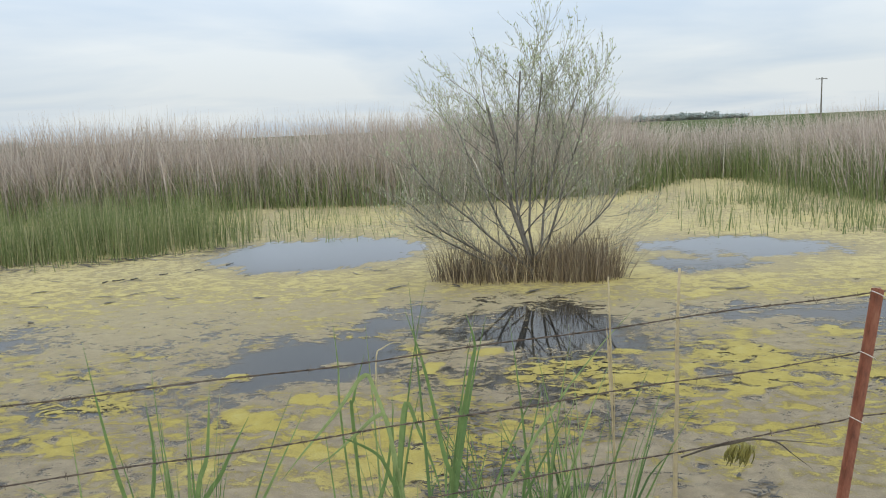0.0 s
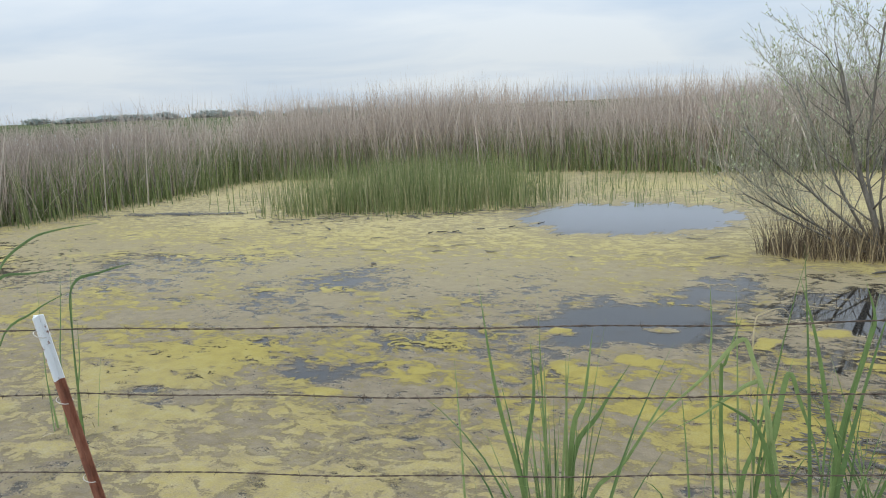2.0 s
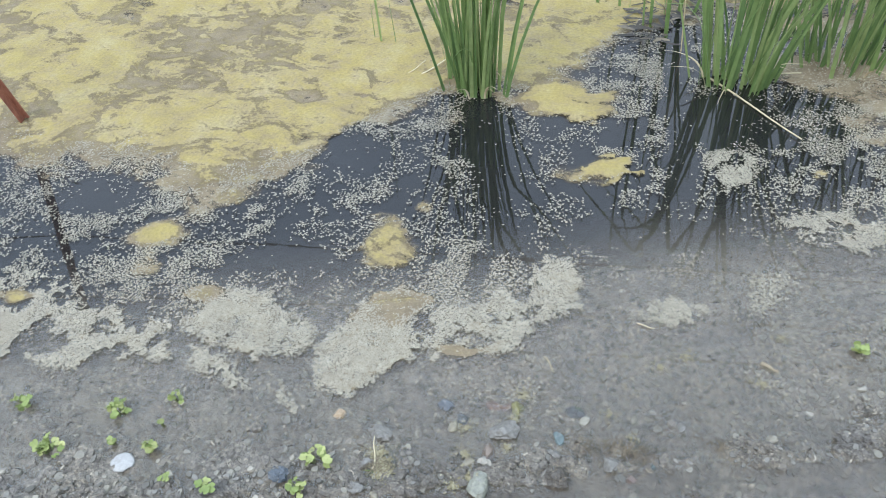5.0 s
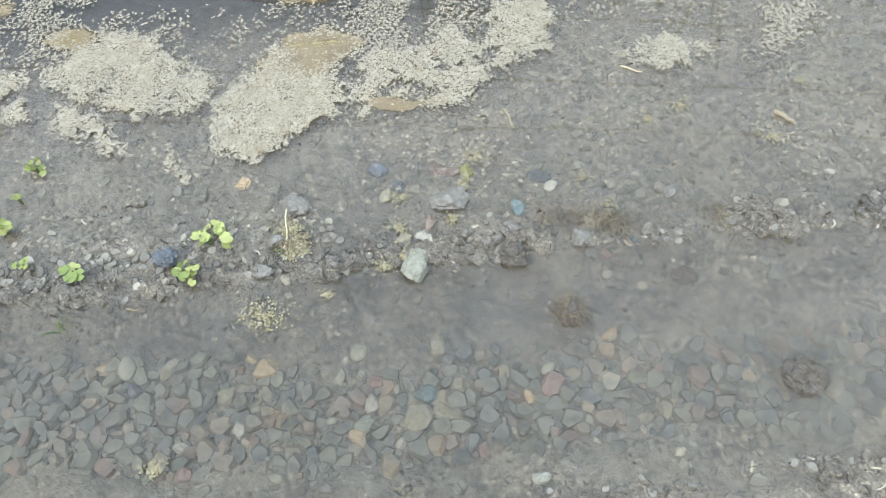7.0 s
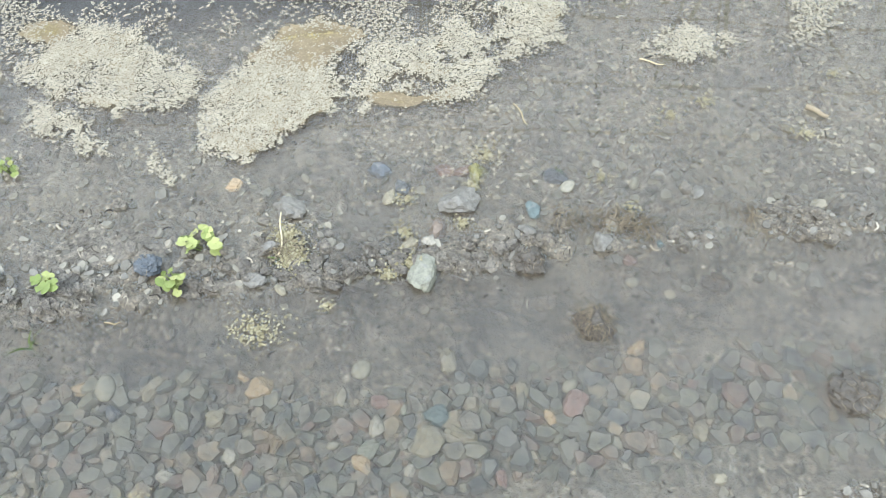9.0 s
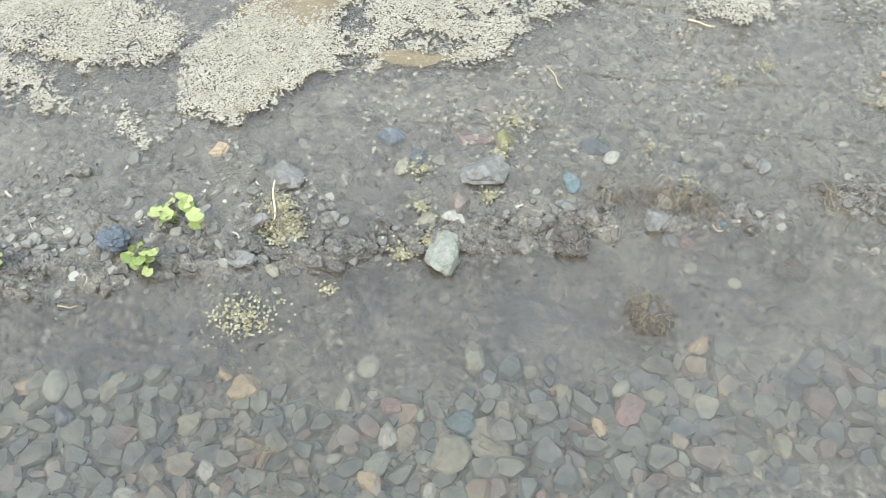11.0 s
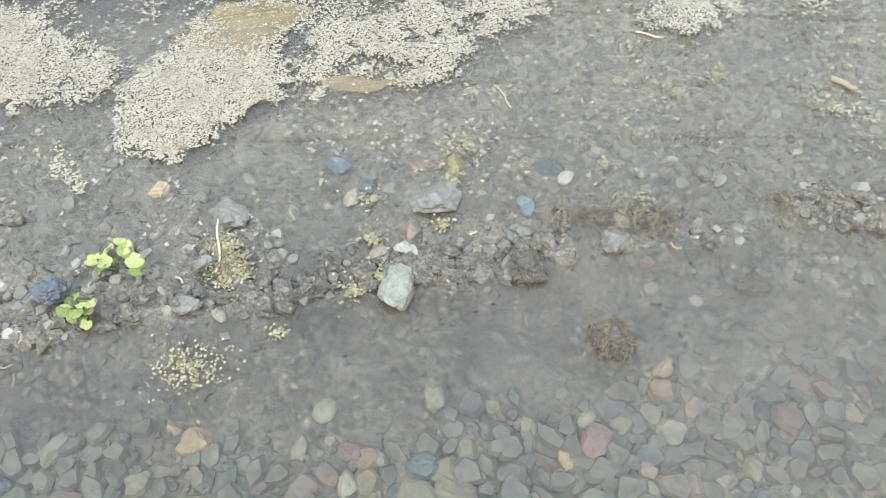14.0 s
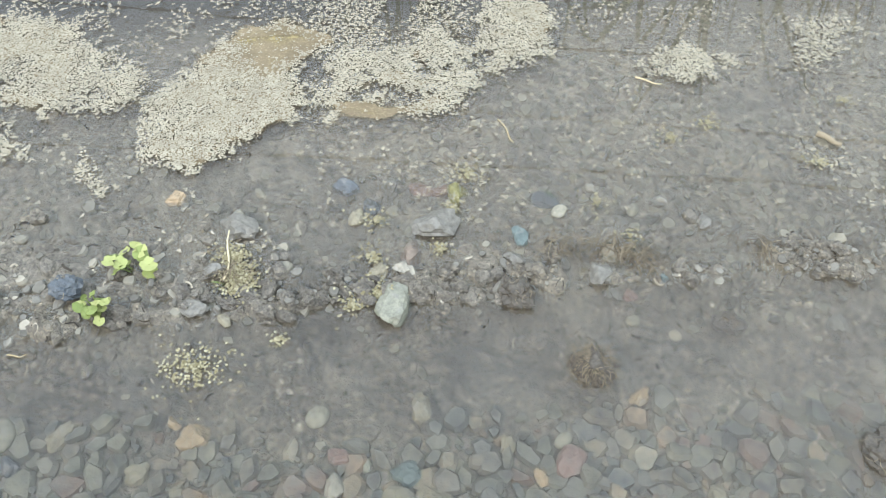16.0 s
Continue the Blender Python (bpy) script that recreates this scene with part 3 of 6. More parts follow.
def algae_fields(x, y):
    fray = fbm(x, y, 9, 45, 4)
    e = shore_edge(x, y)
    wx = x + fbm(x, y, 2.2, 43, 4) * 0.42 + fbm(x, y, 8, 47, 3) * 0.10
    wy = y + fbm(x, y, 2.2, 53, 4) * 0.42 + fbm(x, y, 8, 57, 3) * 0.10
    hole = np.maximum(blobs(wx, wy, OPEN, 0.0, 0.6), np.maximum(0.8 * blobs(x, y, GAPS, fray * 0.8, 0.6), 0.55 * blobs(wx, wy, THIN, fray * 0.7, 0.8)))
    near, distant = smooth(5.5, 2.0, y), smooth(5.0, 8.5, y)
    mat = 0.44 + fbm(x, y * 1.25, 0.9, 51, 4) * 0.40 + fbm(x * 0.9, y * 1.25, 2.6, 61, 5) * 0.55 + 0.12 * near - 0.16 * smooth(-1.2, -2.1, x) * smooth(2.2, 1.2, y) - 0.04 * smooth(1.8, 2.8, y)
    mat = mat * (1 - distant) + (0.60 + fbm(x, y * 0.6, 0.8, 71, 5) * 0.35) * distant
    film = 0.74 + fbm(x, y, 1.1, 81, 4) * 0.45 + fbm(x, y * 1.3, 4.0, 85, 4) * 0.35 - 0.20 * smooth(2.6, 4.2, y) * smooth(7.0, 5.4, y) + 0.25 * distant
    mat = mat - 0.11 * smooth(2.8, 3.8, y) * smooth(8.5, 6.0, y) * smooth(0.5, -1.5, x)
    side = smooth(-0.2, 0.4, x) * smooth(3.4, 2.2, y)
    mat = mat - 0.22 * side
    film = film - 0.12 * side
    shore = smooth(0.24, -0.26, e)
    mat = mat - 0.62 * hole - 1.0 * shore
    film = film - 0.54 * hole * (1 - 0.35 * smooth(3.2, 2.4, y)) - 1.15 * smooth(0.22, -0.36, e)
    far_pool = smooth(0.30, 0.75, hole + 0.5 * fray) * smooth(7.0, 9.0, y) * (1 - 0.5 * smooth(0, 1, x))
    mat, film = mat - 0.6 * far_pool, film - 0.9 * far_pool
    patch = smooth(0.75, 0.25, ((wx - 0.55) / 0.56) ** 2 + ((wy - 1.50) / 0.38) ** 2)
    film = film + 1.1 * patch * shore + 0.82 * dense_duckweed(x, y)
    float_on = blobs(x, y, FLOATS, fbm(x, y, 14, 91, 4) * 0.9, 0.6)
    extra = np.maximum(1.02 * float_on, blobs(x, y, PADS, fbm(x, y, 11, 95, 4) * 0.7, 0.4))
    bare = blobs(x, y, CLEAR, fray * 0.6, 0.3)
    scum = blobs(x, y, SCUM, fbm(x, y, 14, 91, 4) * 0.9, 0.5)
    return mat + 1.05 * extra + 0.82 * scum - 0.9 * bare, film + 1.0 * np.maximum(extra, float_on) + 1.5 * scum - 1.2 * bare


ax, ay, af = sheet(spread(-3.6, 1.6, 0.026, -19, 13, 1.05), spread(-0.2, 3.2, 0.026, -0.3, 25, 1.045))
amat, afilm = algae_fields(ax, ay)
keep = (np.maximum(amat, afilm)[af] > -0.55).any(1)
height = 0.0025 + 0.007 * smooth(0.3, 0.9, amat) + 0.004 * smooth(0.45, 0.8, amat) * (0.5 + fbm(ax, ay, 14, 99, 3))
used = np.unique(af[keep])
renum = np.zeros(len(ax), int)
renum[used] = np.arange(len(used))
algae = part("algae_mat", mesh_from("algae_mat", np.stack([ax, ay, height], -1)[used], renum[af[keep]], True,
             {"mat": amat[used], "film": afilm[used], "felt_haze": np.maximum(smooth(3.2, 1.5, ay[used]), smooth(6.5, 9.5, ay[used])), "paling": smooth(3.2, 8.5, ay[used] - 0.3 * ax[used] * (ax[used] < 0))}), ALGAE)
tagged(algae, "yellow-green algae mat and beige scum floating on the pond", "algae", kind="stuff")

# ---- duckweed ----
SPARSE = [(-0.86, 0.50, 0.34, 0.17, 17), (-0.62, 0.66, 0.15, 0.17, 17), (-0.18, 0.86, 0.21, 0.17, 17), (0.44, 1.10, 0.20, 0.30, 17),
          (-0.90, 0.24, 0.26, 0.15, 18), (-1.64, 0.20, 0.34, 0.24, 18), (-0.25, 0.98, 0.3, 0.2, 18), (-0.1, 1.5, 0.22, 0.2, 20),
          (0.3, 0.50, 0.10, 0.07, 17), (-2.3, 0.2, 0.4, 0.25, 18), (-0.42, 0.30, 0.12, 0.16, 18), (0.75, 0.85, 0.3, 0.3, 18), (-1.35, 0.34, 0.5, 0.15, 14),
          (-2.0, 0.36, 0.55, 0.17, 10), (-0.82, 0.86, 0.22, 0.2, 40), (-0.30, 1.2, 0.22, 0.2, 20), (-1.3, 0.05, 0.4, 0.12, 14), (0.62, 1.35, 0.3, 0.35, 20)]


def duckweed_density(x, y):
    warp = fbm(x, y, 7, 101, 4) * 0.75
    dense = dense_duckweed(x, y)
    sparse = blobs(x, y, SPARSE, warp, 0.5)
    clump = smooth(-0.22, 0.16, fbm(x, y, 16, 111, 4))
    strings = smooth(0.13, 0.25, fbm(x, y, 13, 131, 3) + 0.10 * fbm(x, y, 60, 133, 2))
    v = across(x, y)
    shallow = smooth(-0.02, 0.06, v) * smooth(1.1, 0.5, v)
    lone = (0.007 + 0.03 * smooth(0.1, 0.35, v)) * shallow + 0.09 * strings * shallow * smooth(0.5, 0.2, v)
    e = shore_edge(x, y)
    fringe = smooth(-0.55, -0.08, e) * smooth(0.22, 0.0, e) * (0.2 + 0.8 * clump) * 0.62
    open_lane = 1 - 0.6 * smooth(0.06, 0.2, fbm(x, y, 3.5, 121, 3))
    bare = 1 - 0.96 * blobs(x, y, CLEAR, fbm(x, y, 11, 125, 4) * 0.7, 0.3)
    return np.maximum(dense * 0.98, np.maximum(fringe, np.maximum(np.maximum(sparse * clump * open_lane, 0.34 * clump * smooth(0.42, 0.55, v) * smooth(1.15, 0.9, v)), lone)) * bare)


def duckweed_field(x0, x1, y0, y1, step, density):
    nx, ny = int((x1 - x0) / step), int((y1 - y0) / step)
    x, y = np.meshgrid(x0 + np.arange(nx) * step, y0 + np.arange(ny) * step)
    x, y = x.ravel() + rng.uniform(-0.5, 0.5, nx * ny) * step, y.ravel() + rng.uniform(-0.5, 0.5, nx * ny) * step
    keep = rng.random(len(x)) < density(x, y)
    x, y = x[keep], y[keep]
    ok = land(x, y) < 0.002
    return x[ok], y[ok]


px, py = duckweed_field(-3.0, 1.15, -0.42, 1.95, 0.0054, duckweed_density)
three = np.arange(3)[None, :] * 2.1 + rng.uniform(0, 6.28, len(px))[:, None]
out = rng.uniform(0.0012, 0.0026, (len(px), 3))
dx, dy = (px[:, None] + np.cos(three) * out).ravel(), (py[:, None] + np.sin(three) * out).ravel()
some = rng.random(len(dx)) < 0.85
mx, my = duckweed_field(-1.8, 0.65, -0.40, 1.1, 0.0031, dense_duckweed)
dx, dy = np.concatenate([dx[some], mx]), np.concatenate([dy[some], my])
nd = len(dx)
turn = rng.uniform(0, 6.28, nd)[:, None]
ang = np.arange(6)[None, :] * 1.0472
rad = rng.uniform(0.0013, 0.0021, nd)[:, None]
lx, ly = np.cos(ang) * rad, np.sin(ang) * rad * 0.72
ox, oy = lx * np.cos(turn) - ly * np.sin(turn), lx * np.sin(turn) + ly * np.cos(turn)
tilt = rng.normal(0, 0.07, (nd, 2))
oz = 0.0048 + rng.uniform(0, 0.0012, nd)[:, None] + ox * tilt[:, :1] + oy * tilt[:, 1:]
dverts = np.stack([dx[:, None] + ox, dy[:, None] + oy, oz], -1).reshape(-1, 3)
duckweed = part("duckweed", mesh_from("duckweed", dverts, np.arange(nd * 6).reshape(nd, 6)), DUCKWEED)
tagged(duckweed, "pale cream duckweed fronds drifted together on the water", "duckweed", kind="stuff")


# ---- reeds ----
def strips(base, height, lean, toward, width, face, tint, bend, droop, levels=5):
    """Tapering leaf strips, one row of numbers a blade."""
    n = len(base)
    s = np.linspace(0, 1, levels)[None, :]
    h, le, be, dr = height[:, None], lean[:, None], bend[:, None], droop[:, None]
    out = h * (le * s + be * s * s)
    px = base[:, :1] + np.cos(toward)[:, None] * out
    py = base[:, 1:2] + np.sin(toward)[:, None] * out
    pz = base[:, 2:3] + h * (s - dr * s ** 3)
    w = width[:, None] * np.clip(1.02 - s ** 2.2, 0.06, 1) * 0.5
    cx, cy = np.cos(face)[:, None] * w, np.sin(face)[:, None] * w
    left, right = np.stack([px - cx, py - cy, pz], -1), np.stack([px + cx, py + cy, pz], -1)
    verts = np.stack([left, right], 2).reshape(-1, 3)
    i = (np.arange(n) * levels * 2)[:, None] + np.arange(levels - 1)[None, :] * 2
    faces = np.stack([i, i + 1, i + 3, i + 2], -1).reshape(-1, 4)
    return verts, faces, np.repeat(tint, levels * 2)


def along(line, n, depth, power):
    """Random places behind a broken line."""
    p = np.array(line, float)
    seg = np.diff(p, axis=0)
    length = np.hypot(*seg.T)
    k = rng.choice(len(seg), n, p=length / length.sum())
    t = rng.random(n)
    normal = np.stack([-seg[:, 1], seg[:, 0]], -1) / length[:, None]
    off = depth * rng.random(n) ** power
    q = p[k] + seg[k] * t[:, None] + normal[k] * off[:, None]
    return q + rng.normal(0, 1, (n, 2)) * (0.2 + 0.3 * np.abs(off))[:, None], off


def reed_bed(name, q, height, width, mat, label, tint, lean=0.09, bend=0.08, droop=0.03, levels=5, category="reeds"):
    n = len(q)
    base = np.column_stack([q, np.minimum(land(q[:, 0], q[:, 1]), 0) - 0.02])
    v, f, t = strips(base, height, np.abs(rng.normal(0, lean, n)), rng.uniform(0, 6.28, n), width, rng.uniform(0, 3.14, n), tint,
                     np.abs(rng.normal(0, bend, n)), np.abs(rng.normal(0, droop, n)), levels)
    ob = part(name, mesh_from(name, v, f, False, {"tint": t}), mat)
    return tagged(ob, label, category, kind="stuff")


def tall(q):
    """How high the dead reeds stand, from place to place."""
    x, y = q[:, 0], q[:, 1]
    h = 2.58 + 0.14 * smooth(-7, -10, x) + 0.17 * smooth(-13.4, -11.5, x) * smooth(4, 1, x) - 0.62 * smooth(-12.4, -13.6, x) * smooth(14.5, 11, y) - 0.28 * smooth(2.5, 5, x)
    return h + fbm(x, y, 0.5, 141, 3) * 0.35


q, off = along(REED_FRONT, 42000, 6.0, 1.3)
lift = smooth(0, 1.2, off) * 0.25 + 0.75
reed_bed("dead_reeds", q, tall(q) * rng.uniform(0.80, 1.04, len(q)) * lift, rng.uniform(0.016, 0.038, len(q)), TAN_REED,
         "tall bleached tan dead reeds standing round the pond", np.clip(rng.normal(0.5, 0.24, len(q)) - 0.3 * smooth(-12.3, -13.6, q[:, 0]) * smooth(14, 10, q[:, 1]), 0, 1), 0.17, 0.17, 0.07)
q, off = along(REED_FRONT, 2600, 5.0, 1.0)
reed_bed("reed_plumes", q, tall(q) * rng.uniform(0.96, 1.09, len(q)), rng.uniform(0.008, 0.018, len(q)), TAN_REED,
         "thin dry reed tips standing above the reed bed", np.clip(rng.normal(0.3, 0.2, len(q)), 0, 1), 0.06, 0.05, 0.0)
q, off = along(REED_FRONT, 9000, 1.6, 1.0)
reed_bed("broken_reeds", q, rng.uniform(0.7, 1.7, len(q)), rng.uniform(0.012, 0.028, len(q)), TAN_REED,
         "bent and broken dead reed stalks leaning out of the bed", np.clip(rng.normal(0.6, 0.28, len(q)), 0, 1), 0.35, 0.3, 0.25, 6)
q = np.concatenate([along(REED_FRONT, 13000, -0.75, 1.0)[0], along(REED_FRONT, 13000, 1.4, 1.0)[0]])
reed_bed("new_rushes", q, rng.uniform(0.4, 1.75, len(q)), rng.uniform(0.010, 0.024, len(q)), GREEN_REED,
         "fresh green shoots at the foot of the dead reeds", np.clip(rng.normal(0.42, 0.25, len(q)), 0, 1), 0.08, 0.06, 0.02)
TONGUE = [(-8.6, 9.1), (-7.4, 9.45), (-6.0, 9.95), (-4.3, 11.1)]
q, off = along(TONGUE, 9500, 3.4, 1.0)
q = q[rng.random(len(q)) < 0.35 + 0.65 * smooth(-0.15, 0.2, fbm(q[:, 0], q[:, 1], 1.6, 161, 3))]
off = np.ones(len(q))
reed_bed("rush_stand", q, rng.uniform(0.6, 1.42, len(q)) * 0.95, rng.uniform(0.009, 0.020, len(q)), GREEN_REED,
         "dense stand of bright green rushes growing in the pond", np.clip(rng.normal(0.55, 0.25, len(q)), 0, 1), 0.07, 0.05, 0.01)
tail = np.column_stack([rng.uniform(-4.8, -0.8, 800), rng.uniform(11.2, 16, 800)])
tail = tail[rng.random(len(tail)) < smooth(-0.8, -4.0, tail[:, 0]) * 0.9 + 0.06]
reed_bed("sparse_rushes", tail, rng.uniform(0.45, 0.95, len(tail)), rng.uniform(0.010, 0.018, len(tail)), GREEN_REED,
         "scattered thin green rush shoots standing in scummy water", np.clip(rng.normal(0.6, 0.2, len(tail)), 0, 1))
right = np.column_stack([rng.uniform(2.4, 9.8, 4600), rng.uniform(10.6, 16.0, 4600)])
right = right[rng.random(4600) < smooth(2.4, 5.0, right[:, 0]) * (0.25 + 0.75 * (fbm(right[:, 0], right[:, 1], 0.9, 151, 2) > 0))]
reed_bed("rush_fringe", right, rng.uniform(0.45, 1.1, len(right)), rng.uniform(0.010, 0.020, len(right)), GREEN_REED,
         "thin fringe of green rushes in the shallow pond", np.clip(rng.normal(0.5, 0.2, len(right)), 0, 1))


# ---- willow in the pond ----
def grow_branch(out, p, d, length, r, level, rnd):
    """Adds the points and radii of a branch and of all that it bears."""
    n = 7 if level < 2 else 5
    pts, rad, dirs = [p.copy()], [r], [d.copy()]
    sweep = (0.05, 0.12, 0.13, 0.09)[level]
    for i in range(n - 1):
        bent = (0.09, 0.14, 0.15, 0.12)[level]
        d = (d + Vector((rnd.gauss(0, bent), rnd.gauss(0, bent), sweep + rnd.gauss(0, 0.06)))).normalized()
        p = p + d * (length / (n - 1))
        pts.append(p.copy())
        rad.append(max(0.0014, r * (1 - (0.45, 0.8, 0.75, 0.6)[level] * (i + 1) / (n - 1))))
        dirs.append(d.copy())
    out[level].append((pts, rad))
    if level == 3:
        return
    kids = (13, 8, 5)[level]
    for k in range(kids):
        t = (0.22, 0.14, 0.2)[level] + (0.78, 0.84, 0.78)[level] * (k + rnd.random()) / kids
        i = min(int(t * (n - 1)), n - 2)
        q = pts[i].lerp(pts[i + 1], t * (n - 1) - i)
        turn = 2.4 * k + rnd.gauss(0, 0.5)
        ref = Vector((math.cos(turn), math.sin(turn) * 0.8, 0.0))
        side = (ref - dirs[i] * ref.dot(dirs[i])).normalized()
        wide = (1.3, 0.85, 0.6)[level] * rnd.uniform(0.45, 1.2)
        nd = (dirs[i] + side * wide + Vector((0, 0, 0.12))).normalized()
        if level == 0:
            reach = rnd.uniform(0.6, 1.15) * (1.15 - 0.5 * t)
        else:
            reach = length * rnd.uniform(0.40, 0.68) * (1.2 - 0.45 * t)
        grow_branch(out, q, nd, reach, max(rad[i] * (0.36, 0.42, 0.5)[level], 0.0015), level + 1, rnd)


def make_willow(at):
    rnd = random.Random(29)
    out = [[], [], [], []]
    stems = [((-0.06, 0, 1), 2.15, 0.034, -0.36), ((0.30, 0.15, 1), 1.9, 0.017, 0.10), ((0.68, -0.1, 1), 1.6, 0.015, 0.16), ((-0.34, -0.15, 1), 2.0, 0.018, 0.12), ((-0.72, 0.15, 1), 1.85, 0.017, 0.05),
             ((-1.05, -0.1, 0.8), 1.6, 0.016, 0.10), ((-1.15, 0.1, 0.52), 1.45, 0.016, 0.0), ((-1.15, -0.15, 0.30), 1.2, 0.014, 0.04), ((0.95, 0.1, 0.62), 1.1, 0.014, 0.08), ((-0.2, 0.4, 1), 1.9, 0.016, 0.2)]
    for d, length, r, up in stems:
        start = Vector((d[0] * 0.03, d[1] * 0.03, up))
        first = Vector((d[0], d[1], d[2] + 0.5)).normalized()
        grow_branch(out, start, first if abs(d[0]) < 0.7 else Vector(d).normalized(), length + 0.3, r, 0, rnd)
    tree = thing("willow", at, "bushy bare-twigged willow with young leaves, in the pond", "tree")
    for level, name, label, sides in ((0, "stem", "", 8), (1, "limb", "", 6)):
        for pts, rad in out[level]:
            v, f = tube(pts, rad, sides)
            part(name, mesh_from(name, v, f, True), BARK, tree)
    for level, name in ((2, "branches"), (3, "twigs")):
        V, F = [], []
        for pts, rad in out[level]:
            v, f = tube(pts, rad, 4 if level == 2 else 3, len(V))
            V += v
            F += f
        tagged(part(name, mesh_from(name, V, F), TWIG, tree), kind="stuff")
    V, F = [], []
    for level in (2, 3):
        for pts, rad in out[level]:
            for i in range(1, len(pts)):
                high = smooth(0.9, 2.6, pts[i].z)
                for j in range(3):
                    if rnd.random() > 0.02 + 0.13 * high:
                        continue
                    p = pts[i - 1].lerp(pts[i], rnd.random())
                    a = Vector((rnd.gauss(0, 0.7), rnd.gauss(0, 0.7), rnd.gauss(1.1, 0.5))).normalized()
                    b = a.cross(Vector((rnd.gauss(0, 1), rnd.gauss(0, 1), 0.2))).normalized()
                    s, w = rnd.uniform(0.024, 0.05), rnd.uniform(0.005, 0.0085)
                    o = len(V)
                    V += [p, p + a * s * 0.5 + b * w, p + a * s, p + a * s * 0.5 - b * w]
                    F.append((o, o + 1, o + 2, o + 3))
    tagged(part("leaves", mesh_from("leaves", V, F), WILLOW_LEAF, tree, "sparse pale green willow leaves"), kind="stuff")


make_willow((0.52, 7.8, 0))


def floating_litter(name, x, y, lo, hi, w0, w1, label, seed):
    """Dark scraps of rotten leaf lying flat on the scum."""
    r = np.random.default_rng(seed)
    n = len(x)
    a, length, wide = r.normal(0.1, 0.5, n), r.uniform(lo, hi, n), r.uniform(w0, w1, n)
    s = np.linspace(-0.5, 0.5, 4)[None, :]
    turn = a[:, None] + r.normal(0, 0.7, n)[:, None] * s
    px, py = x[:, None] + np.cos(turn) * s * length[:, None], y[:, None] + np.sin(turn) * s * length[:, None]
    half = wide[:, None] * 0.5 * np.array([[0.3, 1.0, 0.9, 0.25]]) * r.uniform(0.6, 1.3, (n, 4))
    ox, oy = -np.sin(turn) * half, np.cos(turn) * half
    z = 0.0145 + r.uniform(0, 0.004, (n, 4))
    verts = np.stack([np.stack([px - ox, py - oy, z], -1), np.stack([px + ox, py + oy, z + 0.002], -1)], 2).reshape(-1, 3)
    i = (np.arange(n) * 8)[:, None] + np.arange(3)[None, :] * 2
    faces = np.stack([i, i + 1, i + 3, i + 2], -1).reshape(-1, 4)
    tagged(part(name, mesh_from(name, verts, faces), ROTTEN), label, "litter", kind="stuff")


ROTTEN = island_material("rotten_leaf", [(0, (0.035, 0.032, 0.027)), (0.7, (0.085, 0.072, 0.055)), (1, (0.20, 0.165, 0.115))], 0.6)
lq = np.concatenate([along(TONGUE, 240, -0.9, 1.4)[0], along(REED_FRONT, 330, -1.6, 1.5)[0], np.column_stack([rng.uniform(-13, 3, 220), rng.uniform(6.5, 11.5, 220)])])
lq = lq[np.hypot(lq[:, 0] + 2.76, lq[:, 1] - 10.2) > 1.7]
floating_litter("floating_litter", lq[:, 0], lq[:, 1], 0.06, 0.38, 0.012, 0.04, "dark rotten reed scraps lying on the scum", 3)
lead = np.column_stack([rng.normal(-10.8, 1.0, 90), rng.normal(0, 0.10, 90)])
floating_litter("floating_litter", lead[:, 0], 8.8 + 0.35 * (lead[:, 0] + 10.8) + lead[:, 1], 0.15, 0.5, 0.02, 0.05, "dark streak of rotten reed scraps among the algae", 4)
nq = np.column_stack([rng.uniform(-0.3, 1.6, 7000), rng.uniform(1.6, 4.2, 7000)])
nq = nq[rng.random(7000) < smooth(-0.06, 0.24, fbm(nq[:, 0], nq[:, 1], 2.4, 221, 4)) * (0.25 + 0.75 * smooth(3.9, 2.2, nq[:, 1]))]
floating_litter("cattail_litter", nq[:, 0], nq[:, 1], 0.015, 0.09, 0.005, 0.018, "dark crumbs of rotten cattail leaf on the scum", 5)


def sedge_tussock(name, cx, cy, rx, ry, n, h0, h1, label, mat, tint):
    t, r = rng.uniform(0, 6.28, n), np.sqrt(rng.random(n))
    q = np.column_stack([cx + np.cos(t) * r * rx, cy + np.sin(t) * r * ry])
    base = np.column_stack([q, np.full(n, -0.37)])
    v, f, ti = strips(base, rng.uniform(h0, h1, n) + 0.37, np.abs(rng.normal(0, 0.12, n)), rng.uniform(0, 6.28, n), rng.uniform(0.005, 0.012, n),
                      rng.uniform(0, 3.14, n), np.clip(rng.normal(tint, 0.25, n), 0, 1), np.abs(rng.normal(0.1, 0.12, n)), np.abs(rng.normal(0.05, 0.12, n)), 6)
    tagged(part(name, mesh_from(name, v, f, False, {"tint": ti}), mat), label, "sedge", kind="stuff")


sedge_tussock("sedge_tussock", 1.02, 7.85, 0.46, 0.30, 1500, 0.28, 0.74, "rusty brown dead sedge tussock round the willow's foot", SEDGE, 0.5)
sedge_tussock("sedge_tussock", 0.12, 7.9, 0.80, 0.3, 1500, 0.2, 0.62, "thin dark dead stalks among the willow's stems", SEDGE, 0.2)
sedge_tussock("sedge_tussock", 0.35, 7.65, 0.85, 0.15, 260, 0.2, 0.7, "pale straw stalks hanging at the willow's foot", STRAW, 0.3)


